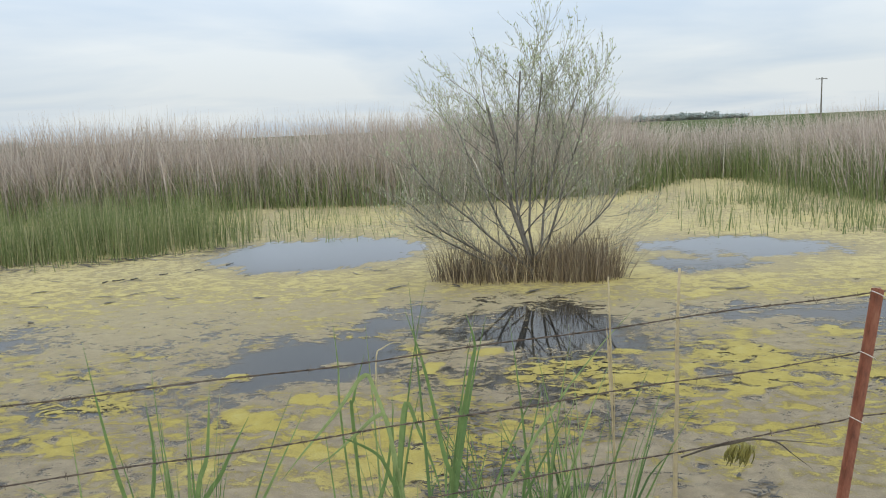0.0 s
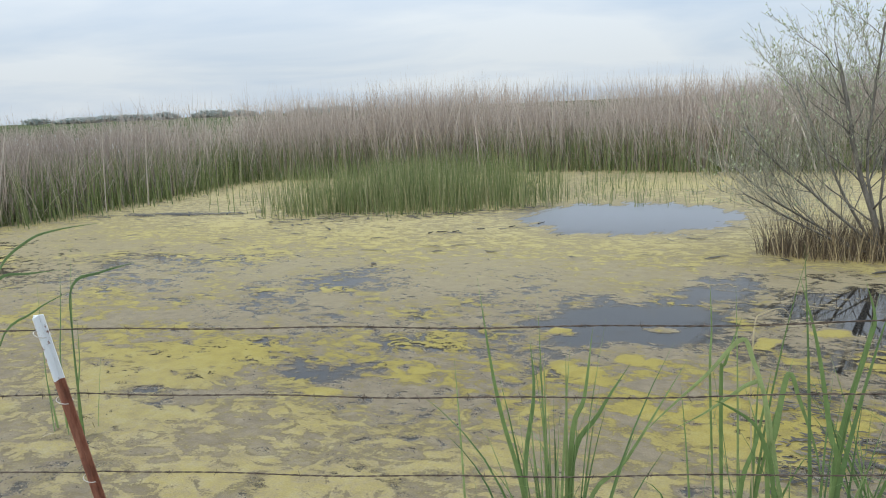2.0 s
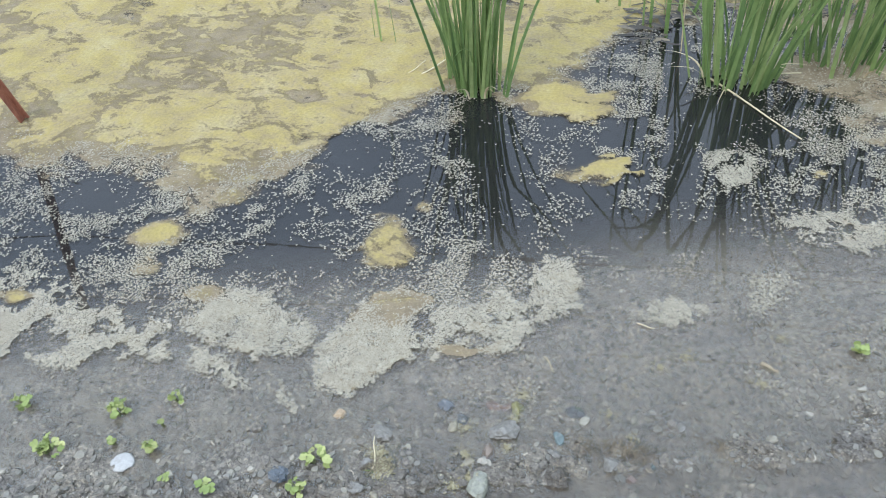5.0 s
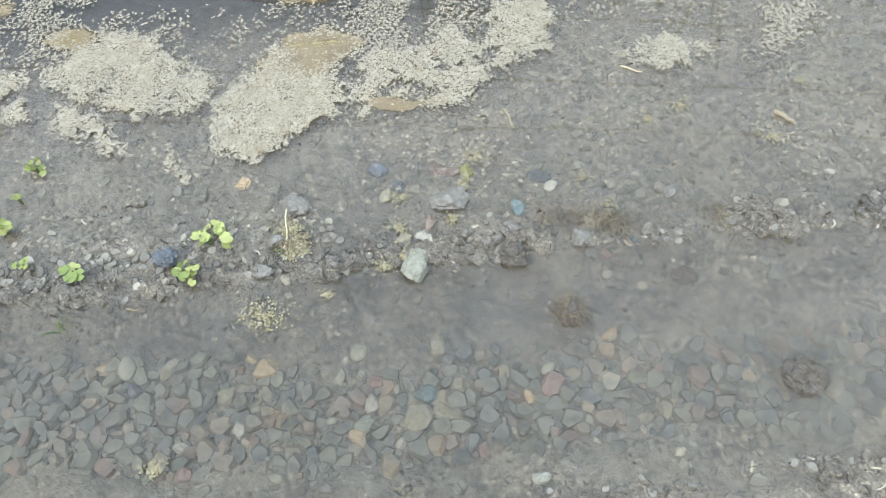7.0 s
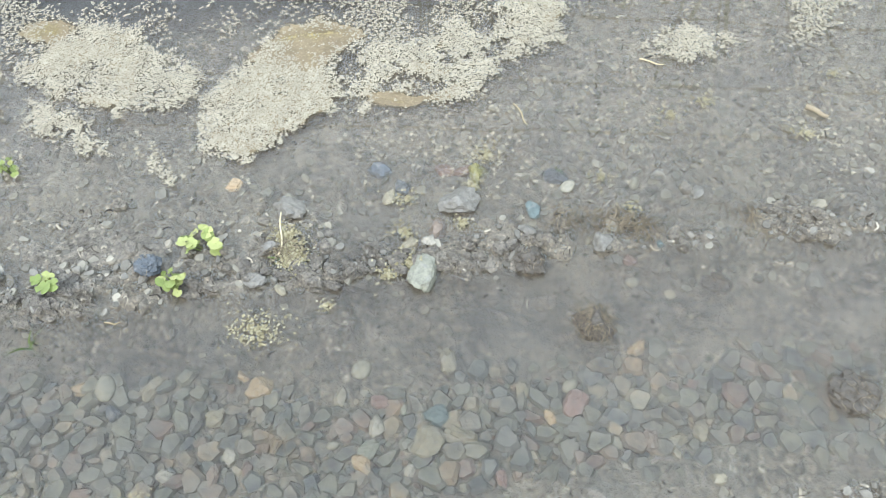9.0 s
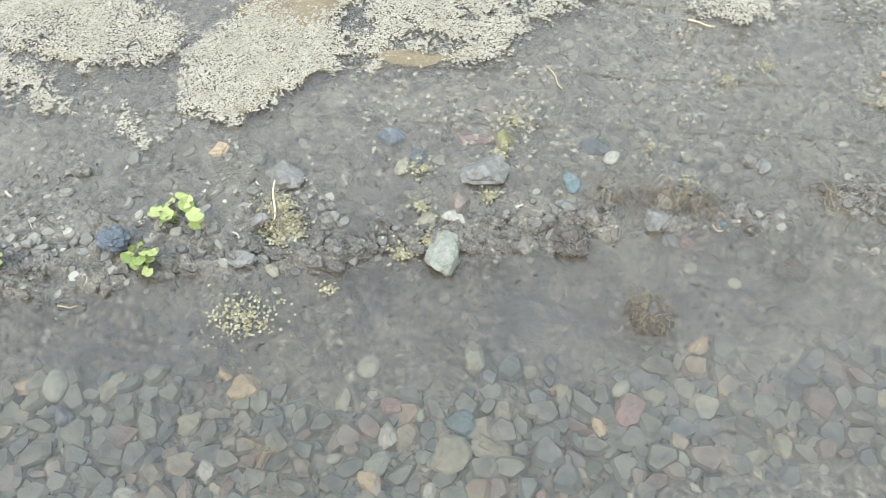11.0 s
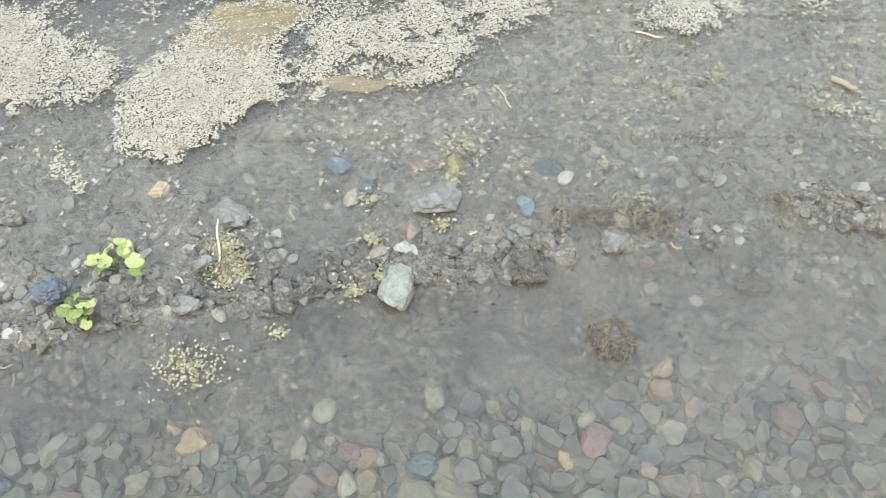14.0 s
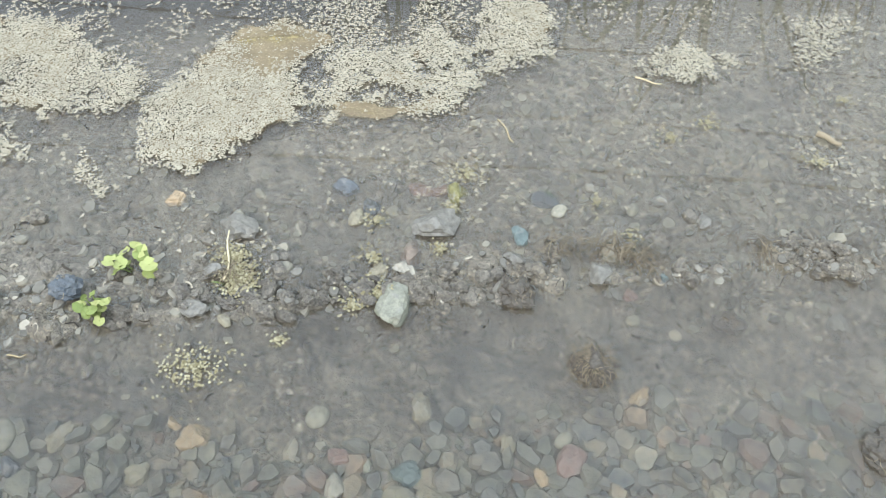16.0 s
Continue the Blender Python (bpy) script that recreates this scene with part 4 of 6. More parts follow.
# ---- fence ----
def make_post(base, top, white, studs_up):
    """A steel T-post of given length, leaning from base to top; white: how much of its top is painted."""
    b, t = Vector(base), Vector(top)
    axis = (t - b).normalized()
    length = (t - b).length
    post = thing("fence_post", base, "leaning rusty steel T-post" + (" with a flaking white top" if white else ", rusted to the top"), "fence post", "posts of the wire fence")
    post.rotation_mode = "QUATERNION"
    face = Vector((-0.39, 0.92, 0))
    zc = axis
    xc = (face.cross(zc) * -1).normalized()
    yc = zc.cross(xc)
    post.rotation_quaternion = Matrix((xc, yc, zc)).transposed().to_quaternion()
    outline = [(-0.019, -0.002), (0.019, -0.002), (0.019, 0.003), (0.0035, 0.004), (0.003, 0.031), (-0.003, 0.031), (-0.0035, 0.004), (-0.019, 0.003)]

    def prism(z0, z1, grow=0.0):
        bm = bmesh.new()
        rings = []
        for z in (z0, z1):
            rings.append([bm.verts.new((x * (1 + grow), y * (1 + grow), z)) for x, y in outline])
        k = len(outline)
        for i in range(k):
            bm.faces.new((rings[0][i], rings[0][(i + 1) % k], rings[1][(i + 1) % k], rings[1][i]))
        bm.faces.new(rings[1])
        bm.faces.new(rings[0][::-1])
        bmesh.ops.bevel(bm, geom=[e for e in bm.edges], offset=0.0008, segments=1, affect="EDGES")
        return bm

    part("shaft", prism(-0.45, length - white), RUST, post)
    if white:
        part("painted_top", prism(length - white, length), PAINT, post, "flaking white painted top")
    z = 0.06
    stud_me = None
    while z < length - 0.02:
        if stud_me is None:
            bm = bmesh.new()
            bmesh.ops.create_cube(bm, size=1, matrix=Matrix.Diagonal((0.012, 0.009, 0.014, 1)))
            bmesh.ops.bevel(bm, geom=[e for e in bm.edges], offset=0.003, segments=1, affect="EDGES")
            stud = part("stud", bm, RUST, post)
            stud_me = stud.data
        else:
            stud = part("stud", stud_me, None, post)
        stud.location = (0, -0.005, z)
        z += 0.055
    for up in studs_up:
        pts = [Vector((0.024 * math.cos(a), 0.012 + 0.026 * math.sin(a), up / axis.z + 0.012 * math.cos(a))) for a in np.linspace(-2.6, 2.6, 14)]
        v, f = tube(pts, [0.0016] * len(pts), 5)
        part("wire_clip", mesh_from("wire_clip", v, f, True), CLIP, post, "pale wire clip")
    return post


CLIP = island_material("galvanised_clip", [(0, (0.5, 0.45, 0.38)), (1, (0.6, 0.55, 0.48))], 0.5)
WIRE_LEFT, WIRE_RIGHT = (1.072, 0.828, 0.522), (1.186, 0.978, 0.749)
make_post((-2.13, 0.567, 0), (-2.205, 0.40, 1.136), 0.235, WIRE_LEFT)
make_post((1.467, 1.622, 0), (1.596, 1.60, 1.207), 0.0, WIRE_RIGHT)
make_post((-6.3, -1.2, 0), (-6.33, -1.22, 1.1), 0.2, WIRE_LEFT)
make_post((5.7, 2.95, 0), (5.72, 2.95, 1.25), 0.2, WIRE_RIGHT)


def barb_mesh():
    V, F = [], []
    for s in (-1, 1):
        coil = [Vector((0.0035 * s + 0.0012 * a * s, 0.0036 * math.cos(a), 0.0036 * math.sin(a))) for a in np.linspace(0, 6.9, 9)]
        v, f = tube(coil, [0.0010] * 9, 4, len(V))
        V, F = V + v, F + f
        for e in (-1, 1):
            tip = Vector((0.006 * s * e, 0.009 * s * e, 0.013 * e))
            v, f = tube([Vector((0.003 * s, 0, 0)), tip], [0.0013, 0.0004], 4, len(V))
            V, F = V + v, F + f
    return mesh_from("barb", V, F)


def make_wire(posts_at, z_shift, seed):
    rnd = random.Random(seed)
    knots = [Vector(p) for p in posts_at]
    line = []
    for a, b in zip(knots, knots[1:]):
        n = 110
        for i in range(n):
            t = i / n
            line.append(a.lerp(b, t) + Vector((0, 0, -0.015 * 4 * t * (1 - t) + 0.004 * math.sin(9 * t + seed) + 0.003 * math.sin(31 * t + 2 * seed))))
    line.append(knots[-1])
    wire = thing("barbed_wire", (0, 0, 0), "rusty two-strand barbed wire strung between steel posts", "barbed wire", "wires of the fence")
    cum = [0.0]
    for p, q in zip(line, line[1:]):
        cum.append(cum[-1] + (q - p).length)
    total = cum[-1]

    def at(s):
        i = int(np.clip(np.searchsorted(cum, s) - 1, 0, len(line) - 2))
        return line[i].lerp(line[i + 1], (s - cum[i]) / (cum[i + 1] - cum[i]))

    m = int(total / 0.012)
    way = (knots[-1] - knots[0]).normalized()
    side = way.cross(Vector((0, 0, 1))).normalized()
    centre = [at(total * i / m) for i in range(m + 1)]
    for phase in (0, math.pi):
        pts = [c + (side * math.cos(i * 0.95 + phase) + Vector((0, 0, 1)) * math.sin(i * 0.95 + phase)) * 0.0016 for i, c in enumerate(centre)]
        v, f = tube(pts, [0.0018] * len(pts), 4)
        part("strand", mesh_from("strand", v, f, True), WIRE, wire)
    s = 0.05 + 0.03 * seed
    turn = math.atan2(way.y, way.x)
    while s < total:
        b = part("barb", BARB, WIRE, wire)
        b.location = at(s)
        b.scale = (0.95, 0.95, 0.95)
        b.rotation_euler = (rnd.uniform(0, 6.28), rnd.uniform(-0.15, 0.15), turn)
        s += 0.165 + rnd.uniform(-0.015, 0.015)


BARB = barb_mesh()
for k, (up, low) in enumerate(zip(WIRE_LEFT, WIRE_RIGHT)):
    lean_l, lean_r = up / 1.136, low / 1.207
    make_wire([(-6.3, -1.2, up), (-2.13 - 0.075 * lean_l, 0.567 - 0.167 * lean_l + 0.035, up), (1.467 + 0.129 * lean_r, 1.622, low), (5.7, 2.95, low)], 0, k)


# ---- cattails ----
CLUMPS = {}


def blade_mesh(base, tip, width, bow, tint, fold=0.35, levels=9, kink=0.0):
    """A folded leaf from base to tip, bowed sideways and out."""
    b, t = Vector(base), Vector(tip)
    up = (t - b).length
    lean = Vector((t.x - b.x, t.y - b.y, 0))
    ctrl = b + Vector((0, 0, up * 0.55)) + lean * (0.25 - bow)
    out = lean.normalized() if lean.length > 0.02 else Vector((math.cos(tint * 40), math.sin(tint * 40), 0))
    face = Vector((math.cos(tint * 57), math.sin(tint * 57) * 0.5, 0)).normalized()
    verts = []
    for i in range(levels):
        s = i / (levels - 1)
        p = b * (1 - s) ** 2 + ctrl * 2 * s * (1 - s) + t * s * s
        over = max(0.0, s - 0.62) / 0.38
        p = p + (out * 0.22 - Vector((0, 0, 0.42))) * up * kink * over ** 1.6
        w = width * 0.5 * (0.65 + 0.35 * min(1, s * 3)) * max(0.03, 1 - s ** 2.5)
        turn = Matrix.Rotation(tint * 1.2 * s, 3, "Z")
        f = turn @ face
        deep = Vector((-f.y, f.x, 0)) * w * fold
        verts += [p - f * w, p + deep, p + f * w]
    faces = []
    for i in range(levels - 1):
        o = i * 3
        faces += [(o, o + 1, o + 4, o + 3), (o + 1, o + 2, o + 5, o + 4)]
    return mesh_from("blade", verts, faces, True, {"tint": np.full(len(verts), tint)})


def cattail_clump(at, label, leaders, fill, radius, h, seed, straw=3, lean=0.25, group="cattails by the fence"):
    """leaders: rows of base x, y, tip x, y, z, width in world metres; fill: how many random leaves."""
    rnd = random.Random(seed)
    clump = thing("cattail", (at[0], at[1], 0), label, "cattail", group)
    CLUMPS[at] = clump
    o = Vector((at[0], at[1], 0))
    floor_z = float(land(at[0], at[1]))
    for x0, y0, x1, y1, z1, w in leaders:
        part("leaf", blade_mesh(Vector((x0, y0, floor_z)) - o, Vector((x1, y1, z1)) - o, w * 1.1, rnd.uniform(-0.1, 0.25), rnd.uniform(0.15, 0.95)), CATTAIL, clump)
    for k in range(fill):
        a, r = rnd.uniform(0, 6.28), radius * math.sqrt(rnd.random())
        b = Vector((math.cos(a) * r, math.sin(a) * r * 0.7, floor_z))
        z = rnd.uniform(h[0], h[1])
        out = min(abs(rnd.gauss(0, lean * (1.0 if k % 4 else 1.8))), 0.50) * z
        a2 = a + rnd.gauss(0, 1.0)
        part("leaf", blade_mesh(b, b + Vector((math.cos(a2) * out, math.sin(a2) * out * 0.7, z - floor_z)), rnd.uniform(0.006, 0.017), rnd.uniform(-0.3, 0.3), rnd.uniform(0.05, 0.95), 0.35, 11, max(0.0, rnd.gauss(-0.15, 0.45))), CATTAIL, clump)
    for k in range(straw):
        a = rnd.uniform(0, 6.28)
        b = Vector((math.cos(a) * radius, math.sin(a) * radius, 0.005))
        t = b + Vector((math.cos(a) * rnd.uniform(0.05, 0.16), -abs(math.sin(a)) * 0.1, rnd.uniform(0.005, 0.10)))
        part("dry_leaf", blade_mesh(b, t, 0.008, 0.1, rnd.random()), STRAW, clump, "dry bleached leaf")
    return clump


cattail_clump((-0.67, 1.17), "upright clump of green cattail leaves standing in the water",
              [(-0.70, 1.18, -0.74, 1.2, 1.12, 0.013), (-0.64, 1.16, -0.505, 1.2, 1.07, 0.014),
               (-0.60, 1.14, -0.31, 1.3, 0.98, 0.013), (-0.68, 1.15, -0.62, 1.18, 0.98, 0.012), (-0.72, 1.2, -0.90, 1.22, 0.82, 0.012),
               (-0.66, 1.14, -0.76, 1.18, 1.0, 0.015), (-0.58, 1.15, -0.40, 1.2, 0.72, 0.013), (-0.60, 1.13, -0.33, 1.25, 0.62, 0.012),
               (-0.74, 1.22, -0.98, 1.2, 0.66, 0.010)], 60, 0.07, (0.3, 1.0), 3, 5, 0.15)
cattail_clump((-1.10, 1.385), "two thin cattail shoots rising from the scum", [(-1.13, 1.38, -1.16, 1.38, 0.80, 0.014), (-1.06, 1.38, -1.10, 1.38, 0.42, 0.010),
              (-1.17, 1.40, -1.17, 1.40, 0.2, 0.006)], 0, 0.03, (0.2, 0.4), 6, 0)
cattail_clump((0.12, 1.44), "leaning clump of bright green cattail leaves at the water's edge",
              [(0.10, 1.38, 0.31, 1.5, 1.16, 0.018), (0.12, 1.40, 0.05, 1.5, 1.28, 0.014), (0.15, 1.45, 0.50, 1.5, 0.95, 0.016), (0.09, 1.36, 0.27, 1.5, 1.17, 0.015),
               (0.14, 1.44, -0.12, 1.5, 0.80, 0.012), (0.18, 1.48, 0.62, 1.55, 0.86, 0.015), (0.10, 1.42, 0.86, 1.6, 1.20, 0.016), (0.11, 1.4, 0.22, 1.45, 0.9, 0.014)],
              48, 0.09, (0.25, 0.95), 7, 6, 0.34)
cattail_clump((0.44, 1.66), "broad clump of green cattail leaves beside fallen straw",
              [(0.42, 1.62, 0.75, 1.7, 0.95, 0.016), (0.44, 1.64, 0.60, 1.7, 1.02, 0.015), (0.40, 1.64, 0.95, 1.75, 0.82, 0.015), (0.46, 1.66, 0.38, 1.7, 1.1, 0.013),
               (0.43, 1.62, 0.50, 1.65, 0.8, 0.014)], 52, 0.12, (0.25, 0.92), 8, 5, 0.36)
cattail_clump((0.66, 1.92), "clump of green cattail leaves behind the wire fence",
              [(0.64, 1.9, 0.95, 1.95, 0.9, 0.014), (0.68, 1.95, 0.6, 1.9, 1.05, 0.013), (0.7, 1.9, 1.15, 1.95, 0.75, 0.013)], 52, 0.16, (0.25, 0.9), 9, 3, 0.36)
cattail_clump((-0.14, 1.87), "few cattail leaves rising from dark open water",
              [(-0.15, 1.86, 0.02, 1.9, 0.80, 0.014), (-0.13, 1.87, 0.10, 1.88, 0.45, 0.014), (-0.16, 1.86, -0.20, 1.9, 1.05, 0.010), (-0.14, 1.88, 0.05, 1.95, 1.2, 0.010),
               (-0.12, 1.86, -0.35, 1.8, 0.84, 0.012)], 4, 0.04, (0.3, 0.8), 10, 1, 0.15)
cattail_clump((-0.33, 1.87), "thin upright cattail shoots in the pond", [(-0.33, 1.86, -0.40, 1.9, 0.62, 0.010), (-0.32, 1.87, -0.24, 1.9, 0.66, 0.009)], 1, 0.02, (0.3, 0.5), 11, 0)
BENT = {
    (-0.67, 1.17): ("", [
        (0.019, 0.5, [(-0.72, 1.2, 0.0), (-0.80, 1.2, 0.35), (-0.88, 1.2, 0.66), (-0.92, 1.2, 0.87), (-0.96, 1.2, 1.17)]),
        (0.016, 0.4, [(-0.60, 1.15, 0.0), (-0.63, 1.2, 0.5), (-0.53, 1.2, 0.74), (-0.43, 1.2, 0.92)]),
        (0.014, 0.7, [(-0.60, 1.15, 0.0), (-0.58, 1.22, 0.36), (-0.45, 1.25, 0.57), (-0.27, 1.3, 0.92)]),
        (0.017, 0.3, [(-0.76, 1.2, 0.0), (-0.80, 1.2, 0.42), (-0.76, 1.2, 0.77), (-0.77, 1.2, 0.97)]),
        (0.017, 0.6, [(-0.64, 1.18, 0.0), (-0.63, 1.2, 0.58), (-0.58, 1.2, 0.79), (-0.55, 1.2, 1.03)])]),
    (0.12, 1.44): ("", [
        (0.016, 0.5, [(0.15, 1.45, 0.0), (0.18, 1.45, 0.5), (0.15, 1.45, 0.69), (0.10, 1.45, 0.98), (0.04, 1.45, 1.2)]),
        (0.015, 0.95, [(0.10, 1.45, 0.0), (-0.02, 1.5, 0.6), (-0.10, 1.55, 0.88), (-0.14, 1.55, 0.93), (-0.24, 1.55, 0.80), (-0.38, 1.55, 0.64), (-0.47, 1.55, 0.53)]),
        (0.014, 0.9, [(0.08, 1.45, 0.0), (-0.02, 1.5, 0.5), (-0.06, 1.55, 0.76), (-0.10, 1.55, 0.78), (-0.17, 1.55, 0.72), (-0.26, 1.55, 0.64), (-0.37, 1.55, 0.56)]),
        (0.016, 0.6, [(0.08, 1.44, 0.0), (-0.03, 1.5, 0.4), (-0.01, 1.5, 0.66), (0.02, 1.5, 0.85), (0.06, 1.5, 0.75), (0.11, 1.5, 0.60), (0.14, 1.5, 0.45)]),
        (0.015, 0.4, [(0.05, 1.44, 0.0), (-0.01, 1.45, 0.46), (-0.04, 1.45, 0.6), (-0.08, 1.45, 0.68), (-0.17, 1.45, 0.73), (-0.21, 1.45, 0.74)]),
        (0.015, 0.4, [(0.15, 1.5, 0.0), (0.17, 1.6, 0.5), (0.24, 1.6, 0.92), (0.26, 1.6, 1.03), (0.23, 1.6, 1.15)])]),
    (-0.14, 1.87): ("", [
        (0.015, 0.5, [(-0.14, 1.8, 0.0), (-0.13, 1.6, 0.32), (-0.08, 1.6, 0.55), (-0.04, 1.6, 0.82)]),
        (0.013, 0.5, [(-0.2, 1.8, 0.0), (-0.21, 1.65, 0.69), (-0.19, 1.6, 0.83), (-0.14, 1.6, 1.0)]),
        (0.008, 0.6, [(-0.22, 1.8, 0.0), (-0.24, 1.6, 0.71), (-0.24, 1.6, 0.94), (-0.25, 1.6, 1.13)])]),
    (-3.72, 1.5): ("slender cattail shoots with long arching leaves behind the leaning post", [
        (0.016, 0.2, [(-4.5, 1.5, 0.0), (-4.3, 1.45, 0.6), (-4.13, 1.45, 0.95), (-3.83, 1.45, 1.13), (-3.57, 1.45, 1.20), (-3.22, 1.45, 1.25)]),
        (0.018, 0.1, [(-4.5, 1.5, 0.0), (-4.35, 1.45, 0.65), (-4.15, 1.45, 0.89), (-3.87, 1.45, 0.94), (-3.58, 1.45, 0.98)]),
        (0.018, 0.1, [(-3.58, 1.45, 0.0), (-3.56, 1.45, 0.59), (-3.50, 1.45, 0.90), (-3.25, 1.45, 0.99), (-2.98, 1.45, 1.06)]),
        (0.014, 0.3, [(-4.6, 1.5, 0.0), (-4.25, 1.45, 0.47), (-3.87, 1.45, 0.72), (-3.52, 1.45, 0.87)]),
        (0.016, 0.3, [(-3.72, 1.45, 0.0), (-3.70, 1.45, 0.38), (-3.64, 1.45, 0.71), (-3.56, 1.45, 1.12)]),
        (0.022, 0.5, [(-3.59, 1.45, 0.0), (-3.58, 1.45, 0.20), (-3.56, 1.45, 0.59), (-3.48, 1.45, 1.11)]),
        (0.018, 0.5, [(-3.60, 1.45, 0.0), (-3.59, 1.45, 0.20), (-3.53, 1.45, 0.46), (-3.50, 1.45, 0.74)]),
        (0.016, 0.4, [(-3.84, 1.45, 0.0), (-3.84, 1.45, 0.16), (-3.84, 1.45, 0.42), (-3.80, 1.45, 0.98)])])}


def bent_leaf(clump, points, width, tint, mat, rooted=True):
    """A leaf that follows a bent line from its root to its tip."""
    o = clump.location
    p = [Vector(q) - o for q in points]
    if rooted:
        p[0].z = float(land(points[0][0], points[0][1]))
    p = [p[0] * 2 - p[1]] + p + [p[-1] * 2 - p[-2]]
    line = []
    for k in range(1, len(p) - 2):
        for i in range(5):
            u = i / 5
            line.append(0.5 * (p[k] * 2 + (p[k + 1] - p[k - 1]) * u + (p[k - 1] * 2 - p[k] * 5 + p[k + 1] * 4 - p[k + 2]) * u * u
                               + (p[k] * 3 - p[k - 1] - p[k + 1] * 3 + p[k + 2]) * u ** 3))
    line.append(p[-2])
    n = len(line) - 1
    verts, faces = [], []
    for i, q in enumerate(line):
        s = i / n
        way = (line[min(i + 1, n)] - line[max(i - 1, 0)]).normalized()
        side = way.cross(Vector((0.25, 1.0, 0.1))).normalized()
        w = width * 0.5 * (0.6 + 0.4 * min(1, s * 3)) * max(0.04, 1 - s ** 2.6)
        verts += [q - side * w, q + way.cross(side) * w * 0.35, q + side * w]
        if i:
            b = i * 3
            faces += [(b - 3, b - 2, b + 1, b), (b - 2, b - 1, b + 2, b + 1)]
    part("leaf", mesh_from("leaf", verts, faces, True, {"tint": np.full(len(verts), tint)}), mat, clump)


for (cx, cy), (label, leaves) in BENT.items():
    if label:
        clump = cattail_clump((cx, cy), label, [], 3, 0.10, (0.3, 0.7), 12, 4, 0.3)
    else:
        clump = CLUMPS[(cx, cy)]
    for width, tint, points in leaves:
        bent_leaf(clump, points, width * 1.25, tint, CATTAIL)
bent_leaf(CLUMPS[(0.12, 1.44)], [(-0.05, 1.6, 0.0), (-0.10, 1.6, 0.6), (-0.10, 1.6, 0.96), (-0.07, 1.6, 1.02), (-0.01, 1.6, 1.04), (0.02, 1.6, 1.0)], 0.006, 0.6, STRAW)



def dry_stalk(x, y, top, r, lean, seed):
    rnd = random.Random(seed)
    st = thing("dry_stalk", (x, y, 0), "dead bleached cattail stalk standing in the water", "dry stalk", "dry stalks")
    z0 = float(land(x, y))
    pts = [Vector((lean * s + rnd.gauss(0, 0.002), 0.01 * s, z0 + (top - z0) * s)) for s in np.linspace(0, 1, 9)]
    v, f = tube(pts, list(np.linspace(r, r * 0.45, 9)), 7)
    me = mesh_from("stalk", v, f, True, {"tint": np.full(len(v), 0.35)})
    part("stalk", me, STRAW, st)
    for k in range(2):
        b = pts[4 + k]
        part("sheath", blade_mesh(b, b + Vector((rnd.uniform(-0.03, 0.03), 0.01, 0.35)), 0.022, 0.0, 0.3 + 0.2 * k), STRAW, st)


dry_stalk(1.06, 2.2, 1.17, 0.013, 0.02, 1)
dry_stalk(0.82, 2.2, 1.14, 0.008, -0.03, 2)


# ---- pebbles and stones ----
def pebble_mesh(seed):
    """A flattish river stone about 1 across with blunt corners, 50 triangles."""
    rnd = random.Random(seed)
    el, flat = rnd.uniform(0.55, 1.0), rnd.uniform(0.26, 0.42)
    sides = rnd.randint(3, 6)
    cuts = [(2 * math.pi * (i + rnd.uniform(-0.28, 0.28)) / sides, rnd.uniform(0.27, 0.46)) for i in range(sides)]
    slope = (rnd.uniform(-0.16, 0.16), rnd.uniform(-0.16, 0.16))
    verts, faces = [], []
    for size, z in ((0.84, -0.5), (1.0, 0.10), (0.84, 0.46)):
        for k in range(9):
            a = 2 * math.pi * k / 9
            r = min(min(d / max(math.cos(a - c), 0.05) for c, d in cuts), 0.56) * size
            x, y = r * math.cos(a), r * math.sin(a) * el
            verts.append((x, y, (z + (slope[0] * x + slope[1] * y) * 2 * (z > 0.2) + rnd.uniform(-0.05, 0.05)) * flat))
    for ring in range(2):
        for k in range(9):
            o, n = ring * 9 + k, ring * 9 + (k + 1) % 9
            faces.append((o, n, n + 9, o + 9))
    faces.append(tuple(range(8, -1, -1)))
    faces.append(tuple(range(18, 27)))
    return mesh_from("pebble", verts, faces, False)


SHAPES = [pebble_mesh(k) for k in range(14)]
for me in SHAPES:
    me.materials.append(PEBBLE)


def shape_arrays(me):
    co = np.empty(len(me.vertices) * 3, np.float32)
    me.vertices.foreach_get("co", co)
    return co.reshape(-1, 3), [tuple(p.vertices) for p in me.polygons]


def joined_pebbles(name, rows, mat, label, shapes=SHAPES, silt=0.0):
    """Many pebbles as one mesh: rows of x, y, z, size, turn, shape."""
    arrays = [shape_arrays(me) for me in shapes]
    V, F, o = [], [], 0
    for x, y, z, s, turn, tilt, k in rows:
        co, fs = arrays[int(k)]
        R = np.array(Euler((tilt, tilt * 0.7, turn)).to_matrix())
        V.append(co @ R.T * s + (x, y, z))
        F += [tuple(i + o for i in f) for f in fs]
        o += len(co)
    ob = part(name, mesh_from(name, np.concatenate(V), F, False, {"silt": np.full(o, silt)}), mat)
    return tagged(ob, label, "pebbles", kind="stuff")


